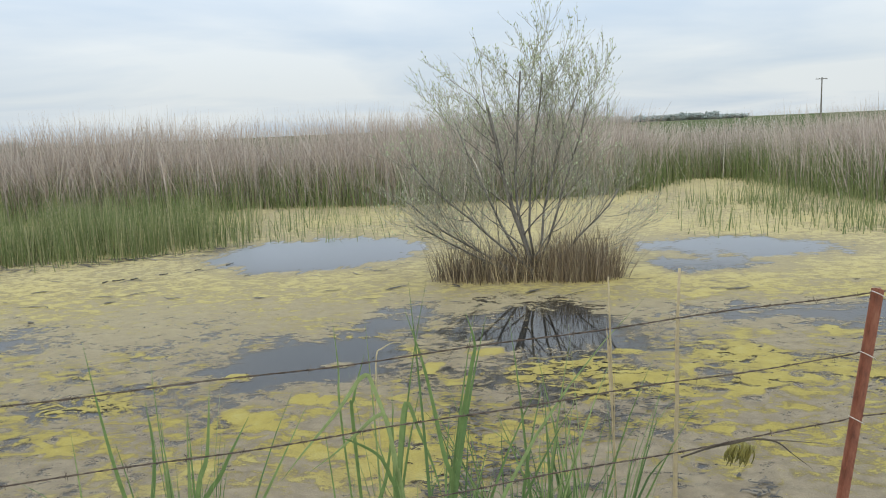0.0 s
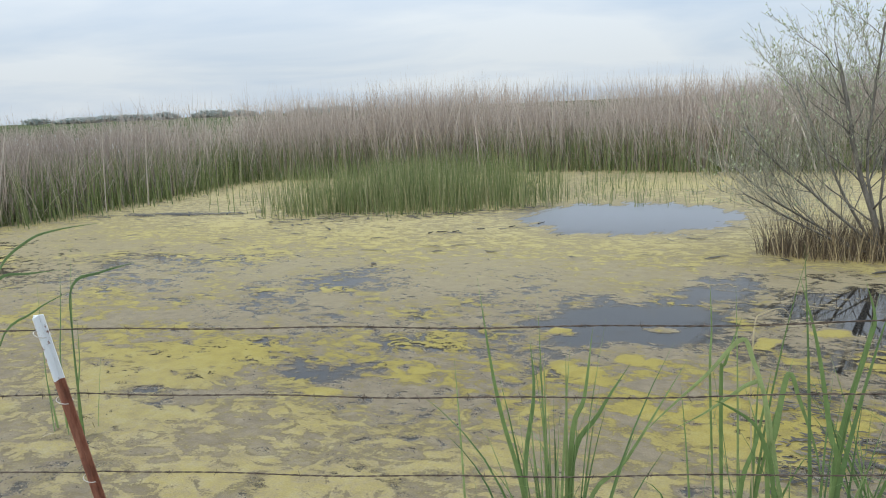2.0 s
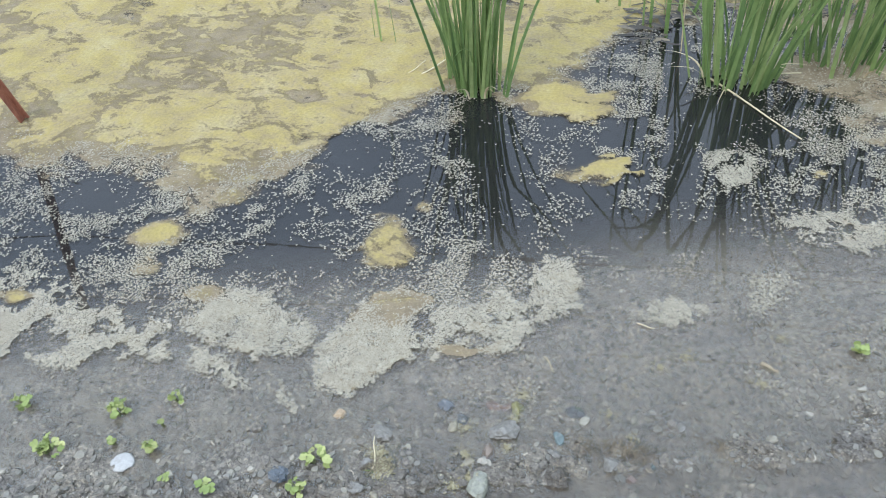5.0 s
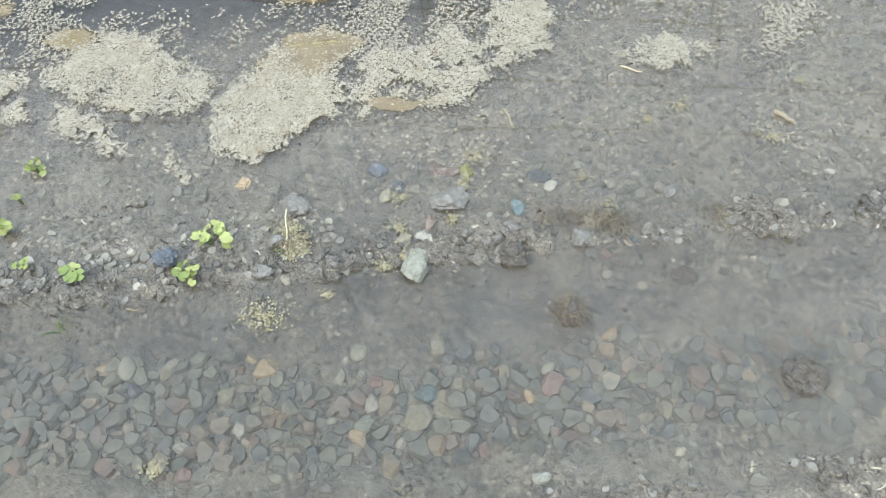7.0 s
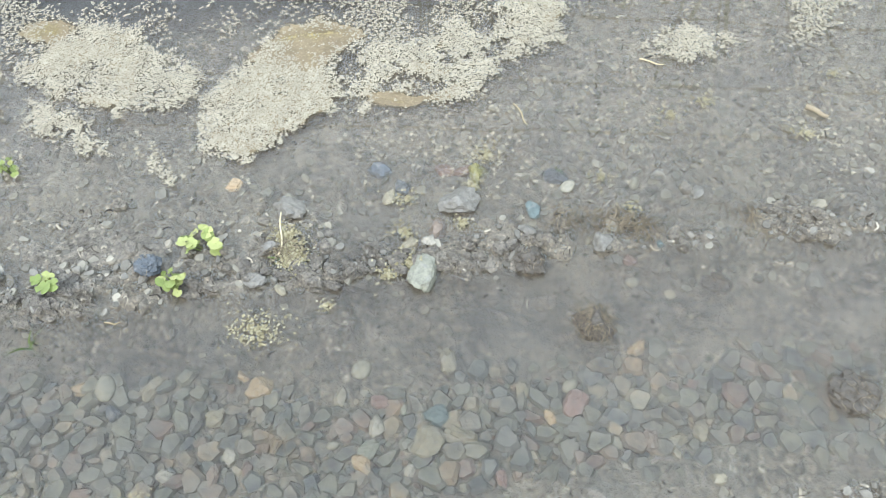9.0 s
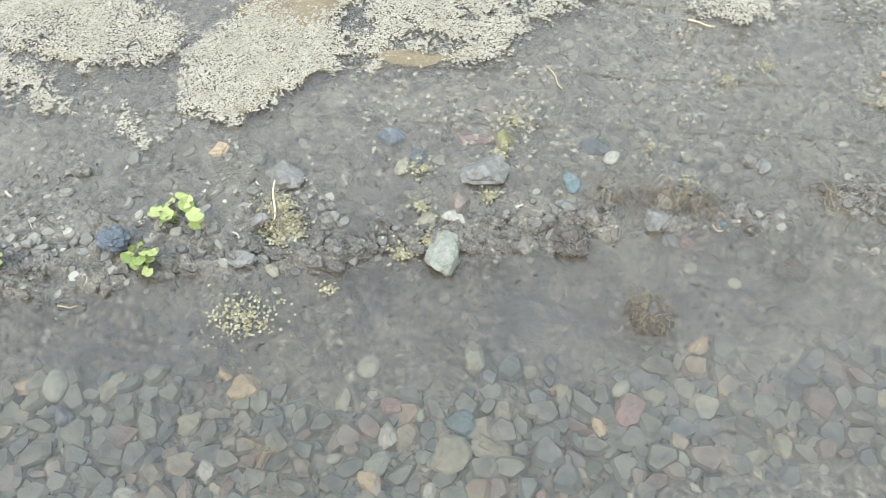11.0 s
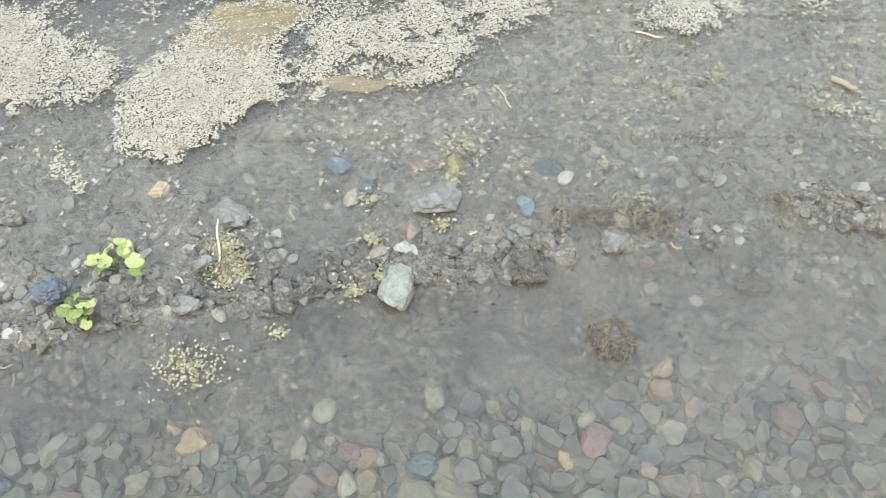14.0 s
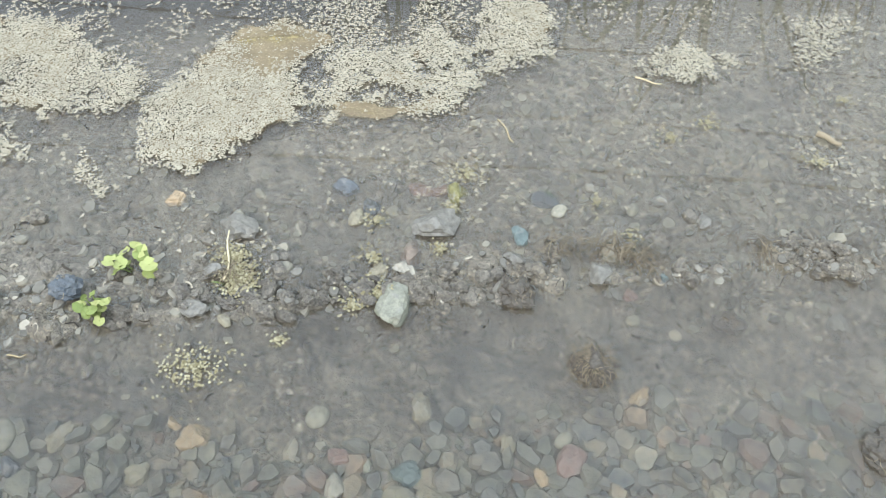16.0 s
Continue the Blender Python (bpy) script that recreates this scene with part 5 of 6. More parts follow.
def scatter(n_try, x0, x1, y0, y1, sizes, density, gap, fixed=()):
    """Places for pebbles that hardly overlap, biggest first."""
    cell = 0.05
    grid, rows = {}, []
    for x, y, s in fixed:
        grid.setdefault((int(x // cell), int(y // cell)), []).append((x, y, s))
    cand = np.column_stack([rng.uniform(x0, x1, n_try), rng.uniform(y0, y1, n_try)])
    keep = rng.random(n_try) < density(cand[:, 0], cand[:, 1])
    cand = cand[keep]
    size = np.sort(sizes(len(cand)))[::-1]
    for (x, y), s in zip(cand, size):
        i, j = int(x // cell), int(y // cell)
        if any(math.hypot(x - a, y - b) < gap * (s + c) * 0.5 for di in (-1, 0, 1) for dj in (-1, 0, 1) for a, b, c in grid.get((i + di, j + dj), ())):
            continue
        grid.setdefault((i, j), []).append((x, y, s))
        rows.append((x, y, s))
    return rows


def rut_density(x, y):
    v = across(x, y) + fbm(x, y, 6, 171, 3) * 0.05
    high = -0.105 - 0.055 * smooth(-0.55, -0.1, x)
    low = -0.335 + 0.055 * smooth(0.0, -0.6, x)
    return smooth(low - 0.02, low + 0.02, v) * smooth(high, high - 0.06, v)


# coloured stones of the rut: tone, place and width
RUT_A = [("red", -0.353, -0.626, 0.027), ("white", -0.382, -0.594, 0.024), ("white", -0.308, -0.543, 0.024), ("white", -0.14, -0.441, 0.031), ("orange", 0.16, -0.216, 0.026),
         ("green", 0.122, -0.470, 0.026), ("pale", 0.162, -0.362, 0.021), ("orange", 0.071, -0.353, 0.024), ("red", 0.099, -0.325, 0.042), ("tan", -0.07, -0.44, 0.047),
         ("tan", -0.034, -0.418, 0.040), ("tan", 0.264, -0.31, 0.03), ("brown", 0.203, -0.343, 0.031), ("tan", 0.238, -0.33, 0.029), ("pale", -0.22, -0.589, 0.023),
         ("brown", -0.336, -0.688, 0.040), ("white", -0.077, -0.485, 0.017), ("tan", 0.29, -0.373, 0.022), ("blue", -0.186, -0.634, 0.024), ("white", 0.181, -0.388, 0.013)]
RUT_B = [("tan", -0.082, -0.328, 0.039), ("pale", -0.195, -0.37, 0.031), ("orange", -0.321, -0.44, 0.036), ("orange", -0.352, -0.433, 0.021), ("pale", -0.52, -0.514, 0.04),
         ("tan", -0.458, -0.489, 0.037), ("pale", -0.19, -0.482, 0.02), ("orange", -0.142, -0.495, 0.029), ("red", 0.037, -0.454, 0.023), ("tan", -0.305, -0.506, 0.024),
         ("tan", -0.359, -0.499, 0.033), ("red", -0.153, -0.406, 0.026), ("green", -0.119, -0.405, 0.016), ("tan", 0.027, -0.328, 0.026), ("green", -0.141, -0.474, 0.033),
         ("teal", -0.071, -0.400, 0.036), ("blue", -0.494, -0.54, 0.031), ("brown", -0.319, -0.57, 0.031), ("pale", 0.086, -0.301, 0.027), ("orange", -0.558, -0.525, 0.032)]
RUT_STONES = RUT_A + RUT_B
fixed_sites = [(x, y, s) for _, x, y, s in RUT_STONES]


def wedge_mesh(seed, name="pebble"):
    """A blunt five-cornered river stone about 1 across with a flattish tilted top, 48 triangles."""
    rnd = random.Random(seed)
    el, high = rnd.uniform(0.52, 0.95), rnd.uniform(0.24, 0.40)
    corners = []
    for k in range(5):
        a, r = 2 * math.pi * (k + rnd.uniform(-0.34, 0.34)) / 5, rnd.uniform(0.44, 0.58)
        corners.append((r * math.cos(a), r * el * math.sin(a)))
    outline = []
    for k in range(5):
        (ax, ay), (bx, by), (cx, cy) = corners[k - 1], corners[k], corners[(k + 1) % 5]
        cut = rnd.uniform(0.08, 0.20)
        outline += [(bx + (ax - bx) * cut, by + (ay - by) * cut), (bx + (cx - bx) * cut, by + (cy - by) * cut)]
    sx, sy = rnd.gauss(0, 0.14), rnd.gauss(0, 0.14)
    shift = rnd.uniform(-0.06, 0.06), rnd.uniform(-0.06, 0.06)
    verts, faces = [], []
    for size, z in ((0.90, -0.6), (1.0, 0.05), (rnd.uniform(0.66, 0.84), 0.50)):
        for x, y in outline:
            u, w = x * size + shift[0] * (z > 0.4), y * size + shift[1] * (z > 0.4)
            verts.append((u, w, z * high + (u * sx + w * sy) * (z > 0) + rnd.uniform(-0.05, 0.05) * high))
    for ring in range(2):
        for k in range(10):
            o, n = ring * 10 + k, ring * 10 + (k + 1) % 10
            faces.append((o, n, n + 10, o + 10))
    faces.append(tuple(range(20, 30)))
    return mesh_from(name, verts, faces)


WEDGES = [wedge_mesh(500 + k) for k in range(36)]
for me in WEDGES:
    me.materials.append(PEBBLE)
rut = scatter(60000, -1.25, 0.85, -1.0, 0.25, lambda n: 0.010 + 0.034 * rng.random(n) ** 2.4, rut_density, 0.48, fixed_sites)
rut.sort(key=lambda r: abs(r[0]) + 0.5 * abs(across(r[0], r[1]) + 0.24))
bed = thing("pebble_bed", (0, 0, 0), "river pebbles lining a shallow flooded wheel rut", "pebbles", kind="stuff")
rest = []
rx, ry = np.array([r[0] for r in rut]), np.array([r[1] for r in rut])
rz = land(rx, ry)
sunk = smooth(0.0, 0.35, fbm(rx, ry, 5, 231, 3)) + 0.8 * smooth(-0.28, -0.36, across(rx, ry))
for k, (x, y, s) in enumerate(rut):
    z = float(rz[k]) + 0.002 + s * (0.14 - 0.14 * float(sunk[k])) + rng.normal(0, 0.0022)
    turn, tilt, shape = rng.uniform(0, 6.28), rng.normal(0, 0.13), int(rng.integers(36))
    if k < 300:
        p = part("pebble", WEDGES[shape], None, bed)
        p.matrix_basis = Matrix.LocRotScale((x, y, z), Euler((tilt, tilt * 0.7, turn)), (s, s, s))
    else:
        rest.append((x, y, z, s, turn, tilt, shape))
joined_pebbles("rut_gravel", rest, PEBBLE_JOINED, "smaller river pebbles filling the flooded wheel rut", WEDGES)


def mud_density(x, y):
    v = across(x, y)
    band = smooth(0.75, 0.25, v) * smooth(-0.9, -0.5, v) * (1 - 0.9 * rut_density(x, y))
    stony = 0.18 + 0.82 * smooth(-0.45, -0.05, x) * smooth(-0.02, 0.05, v) - 0.10 * smooth(-0.30, -0.36, v) + 0.35 * np.exp(-((v - 0.01) / 0.05) ** 2)
    return np.clip(band * stony * (0.25 + 0.75 * smooth(-0.15, 0.15, fbm(x, y, 5, 181, 3))), 0, 1)


BEDDED = island_material("bedded_gravel", [(0, (0.122, 0.113, 0.094)), (0.3, (0.172, 0.160, 0.132)), (0.65, (0.222, 0.206, 0.166)), (0.90, (0.255, 0.232, 0.182)), (0.96, (0.29, 0.26, 0.20)), (1, (0.35, 0.32, 0.26))], 0.6, 110)
loose = scatter(90000, -1.5, 0.95, -0.95, 0.8, lambda n: 0.003 + 0.025 * rng.random(n) ** 3.4, mud_density, 0.74)
lz = land(np.array([r[0] for r in loose]), np.array([r[1] for r in loose]))
joined_pebbles("scattered_gravel", [(x, y, float(lz[k]) - s * 0.07, s, rng.uniform(0, 6.28), rng.normal(0, 0.2), int(rng.integers(14))) for k, (x, y, s) in enumerate(loose)],
               BEDDED, "grey gravel bedded in the muddy bank")

# stones so coated with silt that they show as lumps of the bed
def silted_density(x, y):
    v = across(x, y)
    return smooth(0.70, 0.35, v) * smooth(-0.75, -0.45, v) * (1 - 0.85 * rut_density(x, y)) * (0.35 + 0.65 * smooth(-0.5, 0.0, x)) * (0.3 + 0.7 * smooth(-0.2, 0.15, fbm(x, y, 4, 241, 3)))


silted = scatter(30000, -1.5, 0.95, -0.95, 0.75, lambda n: 0.008 + 0.026 * rng.random(n) ** 2.2, silted_density, 0.80)
sz = land(np.array([r[0] for r in silted]), np.array([r[1] for r in silted]))
joined_pebbles("silted_stones", [(x, y, float(sz[k]) - s * 0.02, s, rng.uniform(0, 6.28), rng.normal(0, 0.16), int(rng.integers(36))) for k, (x, y, s) in enumerate(silted)],
               MUD, "stones coated with grey silt, bedded in mud", WEDGES, 0.55)

# crumbs of broken mud along the ridge and the far edge of the rut
def crumb_density(x, y):
    v = across(x, y) + fbm(x, y, 8, 191, 3) * 0.04
    return (np.exp(-((v + 0.005) / 0.045) ** 2) + 0.8 * np.exp(-((v + 0.408) / 0.016) ** 2)) * (0.2 + 0.8 * smooth(-0.2, 0.15, fbm(x, y, 7, 193, 3)))


crumbs = scatter(60000, -1.5, 0.95, -1.0, 0.5, lambda n: 0.0035 + 0.016 * rng.random(n) ** 2.8, crumb_density, 0.66)
cz = land(np.array([r[0] for r in crumbs]), np.array([r[1] for r in crumbs]))
CRUMB = island_material("mud_crumb", [(0, (0.118, 0.110, 0.094)), (0.6, (0.185, 0.174, 0.150)), (1, (0.25, 0.234, 0.20))], 0.92, 150)
joined_pebbles("mud_crumbs", [(x, y, float(cz[k]) + s * 0.12, s, rng.uniform(0, 6.28), rng.normal(0, 0.6), int(rng.integers(14))) for k, (x, y, s) in enumerate(crumbs)],
               CRUMB, "dark crumbs of broken mud along the little ridge")

def lump_shape(seed):
    bm = bmesh.new()
    bmesh.ops.create_icosphere(bm, subdivisions=3, radius=0.5)
    off = Vector((seed * 7.7, seed * 2.1, 3.0))
    for v in bm.verts:
        n = noise.noise(v.co * 2.6 + off) * 0.55 + noise.noise(v.co * 7.5 + off) * 0.32 + noise.noise(v.co * 16 + off) * 0.16
        v.co = Vector((v.co.x, v.co.y * 0.8, v.co.z * 0.55)) * (1 + n)
    co = np.array([v.co[:] for v in bm.verts])
    fs = [tuple(v.index for v in f.verts) for f in bm.faces]
    bm.free()
    return co, fs


def mud_lumps():
    """Ragged lumps of torn mud along the ridge, half out of the water."""
    shapes = [lump_shape(k) for k in range(6)]
    r = random.Random(77)
    V, F, o = [], [], 0
    for k in range(1600):
        far_edge = k >= 1250
        x = r.uniform(-1.15, 0.75)
        v = r.gauss(-0.408, 0.008) if far_edge else r.gauss(-0.012, 0.026)
        y = v / 0.906 - 0.11 + 0.466 * x
        if noise.noise(Vector((x * 6, v * 6, 1.0))) < -0.12:
            continue
        s = 0.006 + 0.016 * r.random() ** 2.0 if not far_edge else r.uniform(0.006, 0.015)
        co, fs = shapes[r.randrange(6)]
        R = np.array(Euler((r.gauss(0, 0.3), r.gauss(0, 0.3), r.uniform(0, 6.28))).to_matrix())
        z = float(land(x, y))
        V.append(co @ R.T * s * (r.uniform(0.9, 1.7), 1, 1) + (x, y, z + s * (0.22 if far_edge else 0.12)))
        F += [tuple(i + o for i in f) for f in fs]
        o += len(co)
    tagged(part("mud_lumps", mesh_from("mud_lumps", np.concatenate(V), F, False, {"silt": np.full(o, 0.30)}), MUD), "ragged wet lumps of torn mud along the ridge", "mud", kind="stuff")


mud_lumps()


def bed_litter(n, seed):
    """Scraps of root, stem and rotten leaf strewn over the muddy bed."""
    r = np.random.default_rng(seed)
    x, v = r.uniform(-1.25, 0.95, n), r.uniform(-0.48, 0.62, n)
    keep = r.random(n) < 0.25 + 0.75 * smooth(-0.15, 0.25, fbm(x, v, 7, 211, 3)) + np.exp(-((v + 0.39) / 0.03) ** 2)
    x, v = x[keep], v[keep]
    y = v / 0.906 - 0.11 + 0.466 * x
    n = len(x)
    length, turn, curl = 0.002 + 0.016 * r.random(n) ** 2.5, r.uniform(0, 6.28, n), r.normal(0, 0.9, n)
    wide = np.where(r.random(n) < 0.75, 0.0005, 0.0012) * r.uniform(0.6, 1.4, n)
    s = np.linspace(-0.5, 0.5, 4)[None, :]
    a = turn[:, None] + curl[:, None] * s
    px, py = x[:, None] + np.cos(a) * s * length[:, None], y[:, None] + np.sin(a) * s * length[:, None]
    pz = np.maximum(land(px.ravel(), py.ravel()).reshape(px.shape) + 0.0022 + 0.002 * r.random((n, 1)), -0.05)
    ox, oy = -np.sin(a) * wide[:, None], np.cos(a) * wide[:, None]
    verts = np.stack([np.stack([px - ox, py - oy, pz], -1), np.stack([px + ox, py + oy, pz + 0.0004], -1)], 2).reshape(-1, 3)
    i = (np.arange(n) * 8)[:, None] + np.arange(3)[None, :] * 2
    faces = np.stack([i, i + 1, i + 3, i + 2], -1).reshape(-1, 4)
    tagged(part("bed_litter", mesh_from("bed_litter", verts, faces), LITTER), "fine scraps of root and rotten leaf strewn on mud", "litter", kind="stuff")


LITTER = island_material("rotten_litter", [(0, (0.03, 0.026, 0.022)), (0.55, (0.09, 0.075, 0.055)), (0.75, (0.30, 0.25, 0.18)), (1, (0.48, 0.44, 0.36))], 0.8)
bed_litter(13000, 5)

# stones that stand out, each by colour
STONE_TONES = {"orange": (0.36, 0.27, 0.17), "white": (0.33, 0.305, 0.25), "pale": (0.28, 0.262, 0.205), "green": (0.225, 0.225, 0.178), "blue": (0.10, 0.11, 0.12),
               "red": (0.23, 0.155, 0.13), "grey": (0.172, 0.162, 0.140), "tan": (0.235, 0.21, 0.15), "teal": (0.115, 0.15, 0.145), "brown": (0.21, 0.165, 0.13), "olive": (0.20, 0.185, 0.075)}
STONE_LABEL = {"orange": "ochre-orange pebble lying in shallow muddy water", "white": "white quartz pebble bedded in wet mud", "pale": "smooth pale grey-buff pebble on the muddy bed",
               "green": "angular pale green stone jutting from the mud", "blue": "dark slate-blue stone under cloudy water", "red": "brick-red pebble in the gravelly rut",
               "grey": "grey river stone half sunk in mud", "tan": "rough tan stone crusted with silt", "teal": "small blue-green pebble on the mud", "brown": "brown river stone half buried in silt", "olive": "sunken stone furred with olive algae"}
STONE_MATS = {k: plain_stone(k + "_stone", c, 0.8) for k, c in STONE_TONES.items()}
BANK_STONES = [("orange", -0.501, -0.156, 0.027), ("pale", -0.406, -0.151, 0.027), ("green", -0.155, -0.214, 0.064), ("grey", -0.392, -0.245, 0.028), ("white", -0.102, -0.214, 0.013),
               ("white", 0.032, 0.065, 0.020), ("tan", 0.003, 0.080, 0.017), ("pale", 0.0, 0.002, 0.028), ("white", 0.430, 0.173, 0.016), ("tan", 0.305, 0.230, 0.026),
               ("grey", 0.378, -0.043, 0.030), ("teal", 0.155, -0.056, 0.017), ("red", -0.167, -0.010, 0.032), ("blue", -0.294, -0.056, 0.040),
               ("blue", -0.246, -0.074, 0.030), ("grey", -0.240, -0.024, 0.031), ("white", 0.526, 0.271, 0.022), ("grey", 0.08, 0.02, 0.026), ("grey", 0.10, -0.10, 0.022),
               ("grey", 0.19, 0.05, 0.026), ("pale", 0.13, -0.12, 0.020), ("grey", -0.388, -0.303, 0.030), ("tan", -0.345, -0.306, 0.018)]
RIDGE_STONES = [("brown", -0.167, -0.132, 0.05), ("tan", -0.195, -0.172, 0.032), ("white", -0.166, -0.165, 0.02), ("red", -0.195, -0.016, 0.034), ("olive", -0.142, -0.014, 0.04), ("tan", -0.256, -0.104, 0.03),
                ("grey", -0.151, -0.081, 0.062), ("blue", -0.024, 0.023, 0.036), ("teal", -0.039, -0.057, 0.03), ("red", 0.118, -0.094, 0.022), ("tan", 0.055, -0.079, 0.018), ("grey", -0.397, -0.172, 0.052),
                ("grey", 0.075, -0.085, 0.034), ("pale", 0.095, 0.046, 0.024), ("grey", 0.126, 0.07, 0.026), ("grey", -0.035, -0.097, 0.03), ("pale", -0.403, -0.102, 0.02), ("grey", 0.022, -0.04, 0.03)]


def rock_mesh(k, tone):
    """A stone about 1 across, broken along flat planes unless it is a smooth pale one."""
    bm = bmesh.new()
    bmesh.ops.create_icosphere(bm, subdivisions=4 if k % 3 == 0 else 3, radius=0.5)
    rnd = random.Random(k)
    chip = 0.45
    if tone != "pale":
        planes = [(Vector((rnd.gauss(0, 1), rnd.gauss(0, 1), rnd.gauss(0, 0.8))).normalized(), rnd.uniform(0.30, 0.46)) for _ in range(11)]
        for v in bm.verts:
            over = max(v.co.dot(n) / d for n, d in planes)
            v.co *= 1.12 / max(over, 1.0)
        chip = 0.95
    sx, sz = rnd.uniform(0.58, 0.9), rnd.uniform(0.42, 0.58)
    off = Vector((k * 3.7, k * 1.3, 0))
    for v in bm.verts:
        n = noise.noise(v.co * 2.2 + off) * 0.26 * chip + noise.noise(v.co * 5.5 + off) * 0.14 * chip + noise.noise(v.co * 13 + off) * 0.09 * chip
        v.co = Vector((v.co.x, v.co.y * sx, v.co.z * sz)) * (1 + n)
    for f in bm.faces:
        f.smooth = chip < 0.6
    return bm


for k, (tone, x, y, s) in enumerate(BANK_STONES + RIDGE_STONES + RUT_STONES):
    in_rut = k >= len(BANK_STONES) + len(RIDGE_STONES)
    st = part("stone", rock_mesh(k, tone), STONE_MATS[tone])
    proud = 0.20 if in_rut else 0.24 if tone in ("white", "orange", "pale") else 0.07
    st.matrix_basis = Matrix.LocRotScale((x, y, float(land(x, y)) + 0.003 + s * proud), Euler((0, 0, k * 2.4)), (s, s, s))
    tagged(st, STONE_LABEL[tone], "stone", "stones of the rut" if in_rut else "stones on the bank")


# ---- clods, roots and plants on the bank ----
CLOD = plain_stone("dark_clod", (0.085, 0.073, 0.058), 0.9, 0.12)
ROOT = blade_material("dead_roots", (0.09, 0.072, 0.054), (0.18, 0.145, 0.105), (0.34, 0.28, 0.20), 0.9)
CRESS = blade_material("cress_leaf", (0.15, 0.20, 0.055), (0.26, 0.31, 0.10), (0.36, 0.37, 0.15), 0.5)


SLATE_MUD = plain_stone("slate_blue_mud", (0.085, 0.10, 0.115), 0.9)


def make_clod(x, y, size, fibres, label, seed, mat=None):
    rnd = random.Random(seed)
    z = max(float(land(x, y)), -0.022) + size * 0.34
    clod = thing("clod", (x, y, z), label, "clod", "clods on the bank")
    bm = bmesh.new()
    bmesh.ops.create_icosphere(bm, subdivisions=4, radius=0.5)
    off = Vector((seed * 5.1, 2.0, seed))
    for v in bm.verts:
        n = noise.noise(v.co * 2.4 + off) * 0.4 + noise.noise(v.co * 7 + off) * 0.22 + noise.noise(v.co * 17 + off) * 0.12
        v.co = Vector((v.co.x, v.co.y * 0.88, v.co.z * 0.62)) * (1 + n) * size
    part("body", bm, mat or CLOD, clod)
    V, F = [], []
    for k in range(fibres):
        a, r = rnd.uniform(0, 6.28), size * rnd.uniform(0.0, 0.55)
        p = Vector((math.cos(a) * r, math.sin(a) * r, size * 0.32 * (1 - (r / size) ** 2 * 2)))
        pts, d = [p.copy()], Vector((math.cos(a + rnd.gauss(0, 1.2)), math.sin(a + rnd.gauss(0, 1.2)), rnd.uniform(-0.1, 0.4)))
        for _ in range(5):
            d = (d + Vector((rnd.gauss(0, 0.75), rnd.gauss(0, 0.75), rnd.gauss(-0.25, 0.25)))).normalized()
            p = p + d * size * 0.055
            p.z = max(p.z, -size * 0.3)
            pts.append(p.copy())
        v, f = tube(pts, [0.00032] * 6, 3, len(V))
        V += v
        F += f
    if V:
        tagged(part("root_tangle", mesh_from("root_tangle", V, F, False, {"tint": np.repeat(rng.random(fibres), 18)}), ROOT, clod, "tangled dead root fibres"), kind="stuff")


make_clod(0.094, -0.215, 0.054, 330, "clod of mud matted with dead grass roots", 3)
make_clod(0.432, -0.207, 0.062, 50, "dark crumbly clod of mud with roots", 4)
make_clod(-0.017, -0.150, 0.046, 50, "dark lump of wet mud on the ridge", 5)
make_clod(0.244, -0.092, 0.036, 30, "small dark clod with fine roots", 6)
make_clod(-0.547, -0.335, 0.040, 12, "dark blue-grey lump of mud", 7, SLATE_MUD)


def root_mat(x, y, w, n, seed, label):
    rnd = random.Random(seed)
    V, F, T = [], [], []
    for k in range(n):
        p = Vector((rnd.gauss(0, w * 0.3), rnd.gauss(0, 0.008), rnd.uniform(0.001, 0.010)))
        pts, d = [p.copy()], Vector((rnd.gauss(0.1, 0.5), -rnd.uniform(0.3, 1), rnd.gauss(0, 0.15))).normalized()
        for _ in range(5):
            d = (d + Vector((rnd.gauss(0, 0.4), rnd.gauss(0, 0.25), rnd.gauss(-0.05, 0.15)))).normalized()
            p = p + d * rnd.uniform(0.004, 0.009)
            p.z = max(p.z, -0.004)
            pts.append(p.copy())
        v, f = tube(pts, [0.00045] * 5 + [0.00025], 3, len(V))
        V += v
        F += f
        T += [rnd.random()] * len(v)
    ob = part("dead_roots", mesh_from("dead_roots", V, F, False, {"tint": T}), ROOT)
    ob.location = (x, y, max(float(land(x, y)), -0.002) + 0.002)
    tagged(ob, label, "roots", kind="stuff")


root_mat(0.100, -0.030, 0.085, 130, 1, "fringe of pale dead grass roots hanging off the ridge")
root_mat(0.02, -0.05, 0.05, 40, 2, "fringe of dead roots on the crumbling ridge")
root_mat(0.27, 0.04, 0.06, 40, 3, "fine dead roots on the crumbling ridge")
root_mat(-0.372, -0.232, 0.06, 60, 5, "tuft of brown dead moss under stranded duckweed")
root_mat(-0.25, -0.50, 0.05, 22, 4, "thin dead stems lying on the pebbles")


